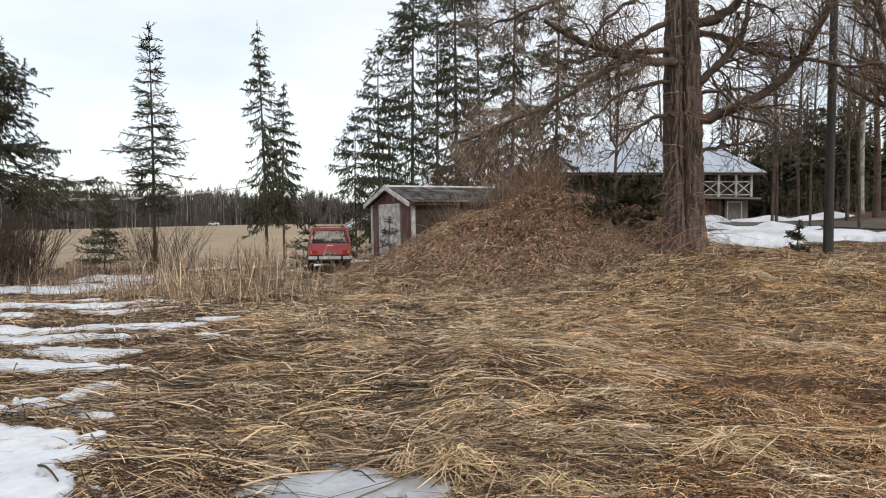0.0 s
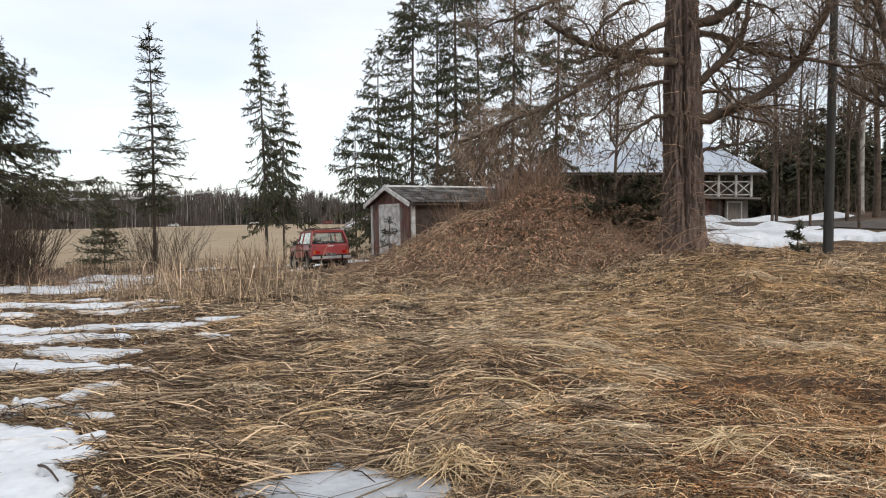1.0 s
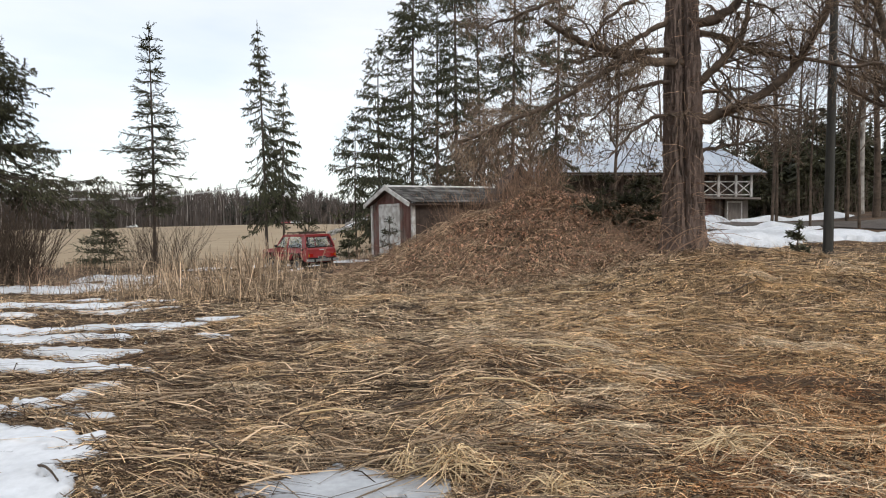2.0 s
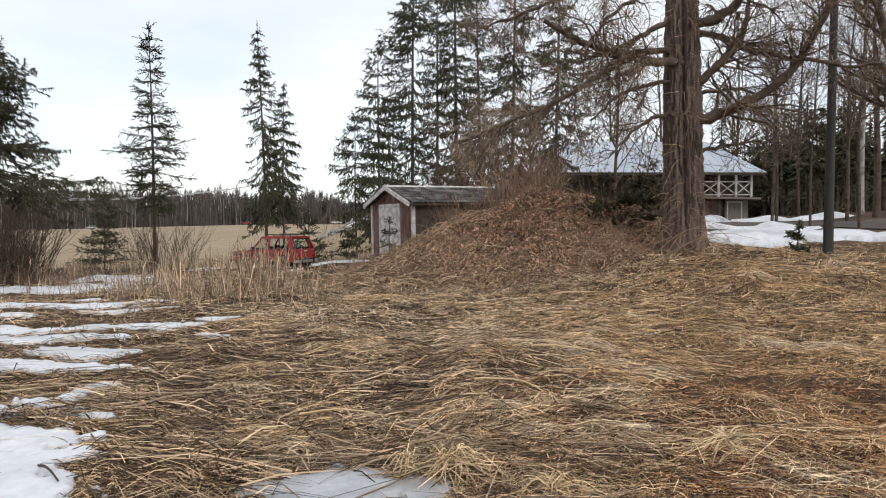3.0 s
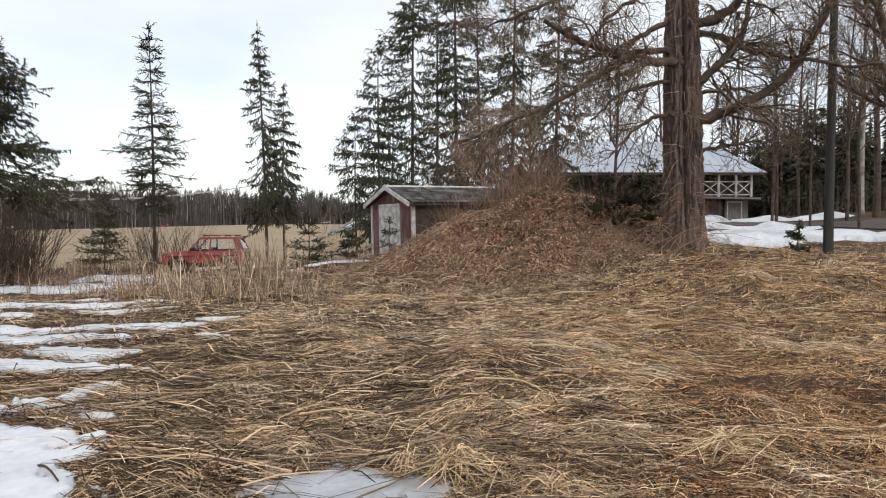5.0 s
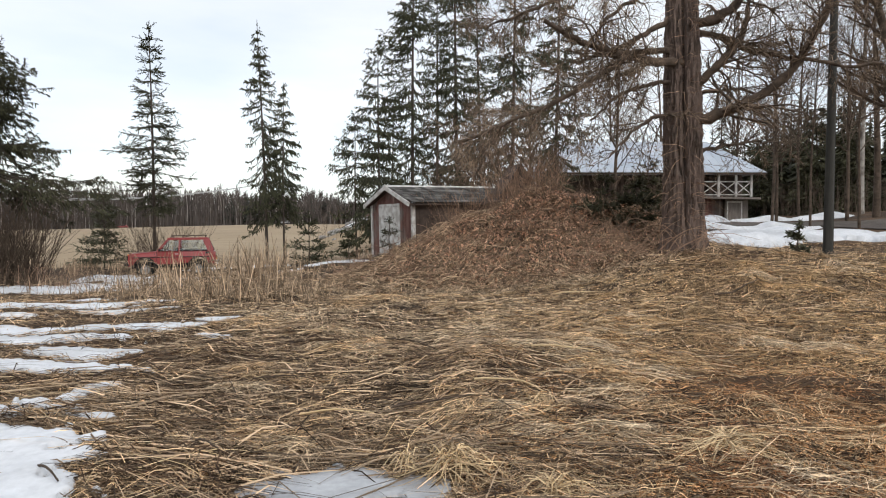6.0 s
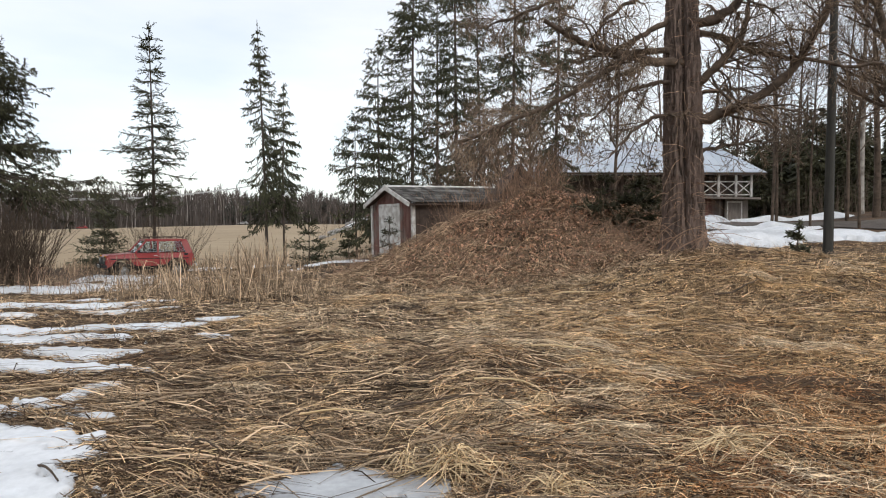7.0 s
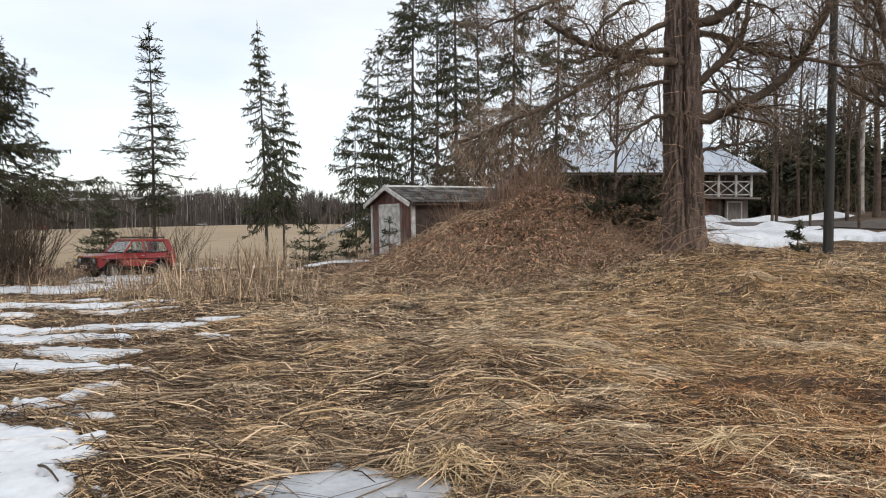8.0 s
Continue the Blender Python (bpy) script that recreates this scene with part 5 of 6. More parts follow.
# ---- far forest ----
def far_forest():
    rng = np.random.default_rng(9)
    for name, label, n, y0, y1, x0, x1, h0, h1 in (("far_birch_wood", "far leafless birch wood with pale trunks", 620, 308, 345, -260, 10, 13, 19), ("far_mixed_wood", "far mixed wood on a low hill", 900, 350, 430, -330, 40, 15, 24)):
        x, y = rng.uniform(x0, x1, n), rng.uniform(y0, y1, n)
        z = ground_z(x, y) + (0.0 if y0 < 340 else 2.0)
        h = rng.uniform(h0, h1, n) * (0.93 + 0.07 * np.sin(x / 17)) * (1 - 0.26 * step(-0.33, -0.27, x / y) - 0.18 * step(-0.22, -0.12, x / y))
        k = np.linspace(0, 1, 3)
        p = np.stack([x[:, None] + rng.normal(0, 0.3, (n, 3)), y[:, None] + 0 * k, z[:, None] + h[:, None] * k], -1)
        wood = thing(name, pose(0, 0, 0), label, "forest", kind="stuff")
        part("trunks", Geo().tubes(p, rng.uniform(0.10, 0.24, n)[:, None] * np.array([1, 0.7, 0.2]), 4), M_FARBIRCH, wood)
        # twig crowns and undergrowth as many upright sprays
        m = n * 42
        i = rng.integers(0, n, m)
        u = rng.uniform(0.25, 1.02, m)
        q = np.stack([x[i] + rng.normal(0, 1.5, m) * (1.15 - u), y[i] + rng.normal(0, 1.2, m), z[i] + h[i] * u], -1)
        d = np.stack([rng.normal(0, 0.5, m), rng.normal(0, 0.3, m), rng.uniform(0.8, 2.2, m)], -1)
        part("crowns", Geo().ribbons(np.stack([q - d * 0.5, q + d], 1), rng.uniform(0.16, 0.34, m)[:, None] * np.array([1, 0.35]), np.stack([np.ones(m), rng.normal(0, 0.4, m), 0 * q[:, 0]], -1)), M_FARWOOD, wood)
        m = n * 26
        q = np.stack([rng.uniform(x0, x1, m), rng.uniform(y0 + 2, y1, m), np.zeros(m)], -1)
        q[:, 2] = ground_z(q[:, 0], q[:, 1])
        d = np.stack([rng.normal(0, 0.4, m), rng.normal(0, 0.4, m), rng.uniform(1.5, 8.5, m) * (1 - 0.3 * step(-0.3, -0.2, q[:, 0] / q[:, 1]))], -1)
        part("undergrowth", Geo().ribbons(np.stack([q, q + d], 1), rng.uniform(0.2, 0.6, m)[:, None] * np.array([1, 0.2]), np.stack([np.ones(m), rng.normal(0, 0.4, m), 0 * q[:, 0]], -1)), M_FARWOOD, wood)
    # spruces within the far wood
    n = 190
    x, y = rng.uniform(-330, 420, n), rng.uniform(325, 430, n)
    x[:60], y[:60] = rng.uniform(-100, -42, 60), rng.uniform(312, 330, 60)
    h = rng.uniform(9, 19, n) * (1 - 0.3 * step(-0.33, -0.27, x / y))
    wood = thing("far_spruce_wood", pose(0, 0, 0), "far dark spruces in the wood", "forest", kind="stuff")
    m = n * 60
    i = rng.integers(0, n, m)
    u = rng.uniform(0.05, 1, m)
    az = rng.uniform(0, 2 * np.pi, m)
    c = np.stack([x[i], y[i], ground_z(x[i], y[i]) + h[i] * u + 1.0], -1)
    ln = (0.4 + 2.6 * (1 - u)) * rng.uniform(0.7, 1.1, m)
    d = np.stack([np.cos(az) * ln, np.sin(az) * ln, -0.35 * ln], -1)
    part("crowns", Geo().ribbons(np.stack([c, c + d * 0.6, c + d], 1), ln[:, None] * np.array([0.3, 0.5, 0.1]), np.stack([-np.sin(az), np.cos(az), 0.4 + 0 * az], -1)), M_FARSPRUCE, wood)
    p = np.stack([np.stack([x, y, ground_z(x, y)], -1), np.stack([x, y, ground_z(x, y) + h], -1)], 1)
    part("trunks", Geo().tubes(p, np.tile([0.2, 0.05], (n, 1)), 4), M_FARWOOD, wood)


far_forest()


def wood_across():
    """Dark spruces and brown brush filling the wood beyond the lane and behind the granary."""
    rng = np.random.default_rng(19)
    n = 400
    x, y = rng.uniform(16, 85, n), rng.uniform(60, 90, n)
    h = rng.uniform(6.5, 10.8, n) * np.where(rng.uniform(0, 1, n) < 0.15, 1.4, 1) + 3.0 * step(30, 42, x)
    h = h * (1 - 0.3 * step(0.52, 0.45, x / y))
    wood = thing("spruce_wood", pose(0, 0, 0), "dark spruce wood beyond the lane", "forest", kind="stuff")
    m = n * 150
    i = rng.integers(0, n, m)
    u = rng.uniform(0.03, 1, m)
    az = rng.uniform(0, 2 * np.pi, m)
    c = np.stack([x[i], y[i], ground_z(x[i], y[i]) + h[i] * u], -1)
    ln = (0.3 + 2.4 * (1 - u)) * rng.uniform(0.5, 1.1, m)
    d = np.stack([np.cos(az) * ln, np.sin(az) * ln, -0.4 * ln + rng.normal(0, 0.15, m)], -1)
    part("foliage", Geo().ribbons(np.stack([c + d * 0.2, c + d], 1), ln[:, None] * np.array([0.36, 0.12]), np.stack([-np.sin(az), np.cos(az), rng.normal(0, 0.6, m)], -1)), M_NEEDLE_DARK, wood)
    p = np.stack([np.stack([x, y, ground_z(x, y)], -1), np.stack([x, y, ground_z(x, y) + h], -1)], 1)
    part("trunks", Geo().tubes(p, np.tile([0.16, 0.03], (n, 1)), 5), M_SPRUCE_BARK, wood)
    m = 3000
    q = np.stack([rng.uniform(15, 60, m), rng.uniform(43, 62, m), np.zeros(m)], -1)
    q[:, 2] = ground_z(q[:, 0], q[:, 1])
    ok = (q[:, 0] > 24) | (q[:, 1] > 55)
    q = q[ok]
    m = len(q)
    d = np.stack([rng.normal(0, 0.35, m), rng.normal(0, 0.3, m), rng.uniform(0.6, 3.2, m)], -1)
    part("twig_mass", Geo().tubes(np.stack([q, q + d * 0.5 + rng.normal(0, 0.08, (m, 3)), q + d], 1), rng.uniform(0.010, 0.022, m)[:, None] * np.array([1, 0.8, 0.3]), 3), M_LIMB, wood)


wood_across()


# ---- grass ----
def lay_grass(name, n, y0, y1, power, length, width, material, label, lift, keep, seed, along=0.35, widen=0.045, k=5, curl=0.25, spread=0.38):
    """Flattened strands lying over one another, combed by a slowly turning direction."""
    rng = np.random.default_rng(seed)
    u = rng.uniform(0, 1, n)
    y = (y0 ** (1 - power) + u * (y1 ** (1 - power) - y0 ** (1 - power))) ** (1 / (1 - power))
    x = rng.uniform(-0.72, 0.72, n) * (y + 1.5)
    ok = keep(x, y, rng) & (patch_field(x, y, SNOW)[0] < 0.015) & (patch_field(x, y, ICE)[0] < 0.02) & ~inside(x, y, BANKS, 0.95)
    x, y = x[ok], y[ok]
    n = len(x)
    comb = 1.1 * wave(x, y, 1.3, 4) + 0.8 * wave(x, y, 3.1, 6)
    ang = comb * along * 2.2 + rng.normal(0, spread, n) + np.where(rng.uniform(0, 1, n) < 0.26, rng.uniform(-1.5, 1.5, n), 0) + np.where(rng.uniform(0, 1, n) < 0.5, np.pi, 0)
    ln = length * np.clip(rng.lognormal(-0.15, 0.5, n), 0.25, 2.6)
    s = np.linspace(0, 1, k)
    bend = rng.normal(0, curl, n)
    a = ang[:, None] + bend[:, None] * (s - 0.3) * 2
    stepl = (ln / (k - 1))[:, None]
    px = x[:, None] + np.cumsum(np.cos(a), 1) * stepl - np.cos(a[:, :1]) * stepl
    py = y[:, None] + np.cumsum(np.sin(a), 1) * stepl - np.sin(a[:, :1]) * stepl
    tuft = 0.035 + 0.05 * wave(x, y, 0.5, 8) + 0.035 * wave(x, y, 0.21, 9)
    hump = rng.uniform(0.0, 1.0, n) ** 2 * lift
    pz = ground_z(px, py) + np.clip(tuft, 0, 1)[:, None] * rng.uniform(0.2, 1.3, n)[:, None] + hump[:, None] * np.sin(np.pi * np.clip(s * rng.uniform(0.7, 1.5, n)[:, None], 0, 1)) + 0.004
    w = width * rng.uniform(0.6, 1.5, n) * (0.7 + widen * y)
    side = np.stack([-np.sin(ang), np.cos(ang), rng.normal(0, 0.7, n)], -1)
    g = Geo().ribbons(np.stack([px, py, pz], -1), w[:, None] * np.linspace(1, 0.4, k), side)
    ob = new(name, g.mesh(name, material))
    tagged(ob, label, "grass", kind="stuff")


def on_mound(x, y):
    return np.hypot((x - 2.7) / 5.6, (y - 23) / 4.8) < 1.0


def rusty(x, y):
    return step(-0.5, 3.0, x + 0.5 * wave(x, y, 1.0, 3)) * step(11.5, 6.5, y)


def worn(x, y):
    """The trodden dark brown patch in the yard."""
    return np.clip(np.exp(-((x - 3.6) / 1.7) ** 2 - ((y - 7.3) / 0.75) ** 2) + 0.8 * np.exp(-((x - 1.9) / 0.8) ** 2 - ((y - 5.9) / 0.4) ** 2) + 0.3 * wave(x, y, 0.5, 4) * step(0, 2, x), 0, 1)


def hollow(x, y):
    """Small dark gaps between the mats of grass."""
    return 0.5 + 0.5 * wave(x, 2.2 * y, 0.42, 11) + 0.35 * wave(x, 2.0 * y, 0.17, 12)


def golden(x, y):
    return step(0.5, 4.0, x + 0.8 * wave(x, y, 1.5, 2)) * step(6.5, 9.5, y) * step(18, 14, y)


lay_grass("flattened_grass", 120000, 3.2, 22, 1.72, 0.18, 0.0066, M_STRAW, "flattened straw-coloured dead grass", 0.05, lambda x, y, r: (r.uniform(0, 1, len(x)) < (0.08 + 0.98 * hollow(x, y)) * (0.86 + 0.5 * wave(x, y, 1.1, 5)) * (1 - 0.4 * step(1.0, -1.5, x) * step(12, 9.5, y))) & (r.uniform(0, 1, len(x)) > np.maximum(0.65 * rusty(x, y), 0.9 * worn(x, y))), 201, k=3, spread=0.75, curl=0.14)
lay_grass("weathered_stalk_litter", 66000, 3.2, 23, 1.62, 0.36, 0.0092, M_STRAW_GREY, "flattened grey-brown weed stalks", 0.06, lambda x, y, r: (r.uniform(0, 1, len(x)) < (0.15 + 0.95 * hollow(x, y)) * (0.75 + 0.5 * wave(x, y, 1.6, 7) + 0.3 * step(2, -2, x))) & ~(rusty(x, y) > 0.5), 202, along=0.15, curl=0.05, k=2, spread=0.48)
# These dark strands stand in for shade between the straw.
lay_grass("rotten_grass", 30000, 3.2, 22, 1.7, 0.2, 0.0095, M_STRAW_DARK, "dark brown grass, darkened for the shaded gaps", 0.02, lambda x, y, r: r.uniform(0, 1, len(x)) < 0.6 + 0.5 * wave(x, y, 1.3, 9), 203, k=3, spread=0.8)
lay_grass("rusty_grass", 120000, 3.2, 14, 1.8, 0.115, 0.0055, M_RUST, "matted rust-coloured fine dead grass", 0.05, lambda x, y, r: r.uniform(0, 1, len(x)) < rusty(x, y) * (0.3 + 0.6 * hollow(x, y)) * (1.0 + 0.4 * wave(x, y, 0.8, 2)) * (1 - 0.6 * worn(x, y)), 204, along=0.6, curl=0.5, k=3, spread=0.9)
lay_grass("golden_grass", 110000, 6, 18, 1.4, 0.2, 0.0068, M_GOLD, "matted golden dead grass on the rise", 0.03, lambda x, y, r: r.uniform(0, 1, len(x)) < golden(x, y) * (1 - 0.9 * worn(x, y)), 206, along=0.5, k=2, spread=0.7)
lay_grass("pale_blades", 2800, 3.2, 18, 1.7, 0.5, 0.006, M_BLADE, "long pale dry grass blades", 0.12, lambda x, y, r: r.uniform(0, 1, len(x)) < (0.6 + 0.6 * wave(x, y, 1.2, 3)) * (1 - worn(x, y)), 205, along=0.4, curl=0.2, spread=0.7)
lay_grass("broken_stems", 5600, 3.2, 18, 1.7, 0.5, 0.014, M_STRAW_GREY, "thick broken weed stems in the grass", 0.10, lambda x, y, r: r.uniform(0, 1, len(x)) < 0.75 * step(3.0, -1.0, x) + 0.15 + np.exp(-((x - 0.7) / 0.9) ** 2 - ((y - 7.7) / 0.6) ** 2), 207, along=0.15, curl=0.04, k=3, spread=0.6)
lay_grass("straw_chaff", 60000, 3.2, 20, 1.8, 0.075, 0.0075, M_STRAW, "short broken bits of straw", 0.03, lambda x, y, r: r.uniform(0, 1, len(x)) < (0.10 + 0.88 * hollow(x, y)) * (1 - 0.7 * worn(x, y)) * (1 - 0.4 * step(1.0, -1.5, x) * step(12, 9.5, y)), 208, curl=0.05, k=2, spread=1.2)
lay_grass("rusty_chaff", 60000, 3.2, 13, 1.7, 0.06, 0.0075, M_RUST, "short broken bits of rusty grass", 0.02, lambda x, y, r: r.uniform(0, 1, len(x)) < np.maximum(rusty(x, y), 0.8 * golden(x, y)), 210, curl=0.05, k=2, spread=1.3)
lay_grass("rise_grass", 60000, 12, 25, 1.05, 0.17, 0.0085, M_STRAW, "short tan dead grass on the rise", 0.03, lambda x, y, r: (x > 0.5 * wave(x, y, 1.2, 2)) & (r.uniform(0, 1, len(x)) < 0.9), 211, curl=0.1, k=2, spread=1.0)
# Dark brown stems; their number also deepens the shade between straws.
lay_grass("dark_stems", 15000, 3.2, 15, 1.6, 0.36, 0.011, M_STRAW_DARK, "dark brown weed stems in the straw", 0.09, lambda x, y, r: r.uniform(0, 1, len(x)) < step(3.0, -1.0, x) * (0.75 + 0.5 * wave(x, y, 0.8, 8)), 213, along=0.12, curl=0.06, k=3, spread=0.45)
lay_grass("bleached_straw", 36000, 10, 19, 1.2, 0.24, 0.0085, M_BLEACH, "bleached straw below the mound", 0.06, lambda x, y, r: (x > -4.6) & (x < 3.5) & (r.uniform(0, 1, len(x)) < 0.5 + 0.9 * wave(x, y, 0.9, 6)), 212, curl=0.12, k=3, spread=0.9)
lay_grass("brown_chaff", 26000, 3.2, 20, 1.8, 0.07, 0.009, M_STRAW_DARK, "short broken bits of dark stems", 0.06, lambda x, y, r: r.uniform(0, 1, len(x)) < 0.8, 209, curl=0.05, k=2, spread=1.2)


def tuft(x, y, r, n, seed):
    """A collapsed tussock: long pale blades that fall outwards from its heart."""
    rng = np.random.default_rng(seed)
    ang = rng.uniform(0, 2 * np.pi, n)
    ln = r * rng.uniform(0.4, 1.25, n)
    s = np.linspace(0, 1, 6)
    a = ang[:, None] + rng.normal(0, 0.35, n)[:, None] * s
    px = x + rng.normal(0, 0.04, n)[:, None] + np.cos(a) * ln[:, None] * s
    py = y + rng.normal(0, 0.04, n)[:, None] + np.sin(a) * ln[:, None] * s
    hh = rng.uniform(0.04, 0.20, n)[:, None]
    pz = np.maximum(ground_z(px, py) + 0.03 + 0.05 * rng.uniform(0, 1, n)[:, None], ground_z(x, y) + hh * np.sin(np.pi * np.clip(0.25 + s * 0.85, 0, 1)) * (1 - 0.2 * s))
    w = rng.uniform(0.004, 0.009, n)[:, None] * np.array([0.8, 1, 1, 0.9, 0.7, 0.3])
    g = Geo().ribbons(np.stack([px - x, py - y, pz - gz(x, y)], -1), w, np.stack([-np.sin(ang), np.cos(ang), rng.normal(0, 0.6, n)], -1))
    ob = new("grass_tussock", g.mesh("grass_tussock", M_BLADE))
    ob.location = (x, y, gz(x, y))
    tagged(ob, "collapsed tussock of long pale dry grass", "tussock", "tussocks in the yard", "stuff")


def straw_mat(x, y, length, turn, n, seed, material):
    """A swathe of fallen grass: strands laid one way over a low hump, splayed and broken at the ends."""
    rng = np.random.default_rng(seed)
    t, u = rng.normal(0, 0.30, n), rng.normal(0, 0.38, n)
    c, d = math.cos(turn), math.sin(turn)
    ln = length * rng.uniform(0.10, 0.55, n)
    a = turn + 0.9 * u + rng.normal(0, 0.55, n) + np.where(rng.uniform(0, 1, n) < 0.3, rng.uniform(-1.5, 1.5, n), 0)
    s = np.linspace(0, 1, 4)
    bend = a[:, None] + rng.normal(0, 0.6, n)[:, None] * (s - 0.4)
    sx, sy = x + (t * c - 0.7 * u * d) * length, y + (t * d + 0.7 * u * c) * length
    px = sx[:, None] + (s - 0.5) * np.cos(bend) * ln[:, None]
    py = sy[:, None] + (s - 0.5) * np.sin(bend) * ln[:, None]
    hump = 0.09 * length ** 0.5 * np.exp(-((px - x) ** 2 + (py - y) ** 2) / (0.45 * length) ** 2)
    pz = ground_z(px, py) + 0.015 + hump * rng.uniform(0.5, 1.15, n)[:, None] + 0.03 * rng.uniform(0, 1, n)[:, None] ** 3 * np.sin(np.pi * s)
    w = rng.uniform(0.003, 0.007, n)[:, None] * (0.75 + 0.045 * y) * np.array([0.9, 1, 0.9, 0.5])
    o = np.array([x, y, gz(x, y)])
    ob = new("straw_swathe", Geo().ribbons(np.stack([px, py, pz], -1) - o, w, np.stack([-np.sin(a), np.cos(a), rng.normal(0, 0.6, n)], -1)).mesh("straw_swathe", material))
    ob.location = o
    tagged(ob, "swathe of pale fallen grass matted on the ground", "grass", "swathes of fallen grass", "stuff")


def lay_mats():
    rng = np.random.default_rng(61)
    for k in range(100):
        y = 4.3 * (17.0 / 4.3) ** rng.uniform(0, 1)
        x = rng.uniform(-0.36, 0.62) * y
        size = rng.uniform(0.45, 0.95) * (0.8 + 0.03 * y)
        if float(patch_field(x, y, SNOW)[0]) > -0.35 or float(patch_field(x, y, ICE)[0]) > -0.3 or float(worn(x, y)) > 0.35:
            continue
        turn = rng.normal(0.05 if x < 0.5 else -0.25, 0.25 if x < 0.5 else 0.6)
        straw_mat(x, y, size, turn, int(330 * size ** 1.2), 600 + k, (M_STRAW, M_BLEACH, M_STRAW_GREY, M_STRAW)[k % 4] if x < 1.5 else (M_STRAW, M_GOLD, M_BLEACH)[k % 3])


lay_mats()
for k, (x, y, r, n) in enumerate([(2.12, 5.05, 0.72, 130), (0.05, 4.55, 0.36, 110), (-0.25, 4.72, 0.25, 60), (0.9, 6.3, 0.3, 50), (0.7, 4.1, 0.4, 70)]):
    tuft(x, y, r, n, 400 + k)


def fallen_stick(x, y, length, turn, r, seed):
    rng = np.random.default_rng(seed)
    s = np.linspace(0, 1, 7)
    a = radians(turn) + np.cumsum(rng.normal(0, 0.08, 7))
    px, py = x + np.cumsum(np.cos(a)) * length / 7, y + np.cumsum(np.sin(a)) * length / 7
    pz = ground_z(px, py) + 0.09 + 0.04 * np.sin(np.pi * s)
    g = Geo().tubes((np.stack([px, py, pz], -1) - np.array([x, y, gz(x, y)]))[None], (r * (1 - 0.5 * s))[None], 6)
    dark = seed % 2 or x < -2.3
    ob = new("fallen_stick", g.mesh("fallen_stick", M_LIMB if dark else M_BLADE))
    ob.location = (x, y, gz(x, y))
    tagged(ob, "thin broken stick lying in the dead grass" if dark else "pale broken weed stem lying in the dead grass", "stick", "fallen sticks")


for k, (x, y, ln, tu, r) in enumerate([(-1.35, 5.85, 0.75, 4, 0.012), (-1.9, 5.1, 0.5, -38, 0.008), (0.2, 7.0, 0.9, -20, 0.013), (-2.2, 7.4, 0.8, 12, 0.011), (3.4, 5.4, 0.9, 25, 0.009), (-0.6, 6.2, 0.9, 14, 0.014), (1.0, 8.8, 1.0, -8, 0.014), (5.0, 13.0, 1.4, 6, 0.02),
                                      (-2.75, 4.55, 0.45, -50, 0.011), (-2.45, 5.15, 0.3, 20, 0.01), (-4.0, 8.6, 0.5, 30, 0.013), (-3.9, 7.4, 0.5, 30, 0.013), (-3.3, 9.2, 0.6, -15, 0.011), (6.8, 11.5, 1.1, -12, 0.015), (2.2, 14.5, 1.3, 10, 0.016), (-1.0, 9.6, 1.0, -6, 0.012)]):
    fallen_stick(x, y, ln, tu, r, 500 + k)


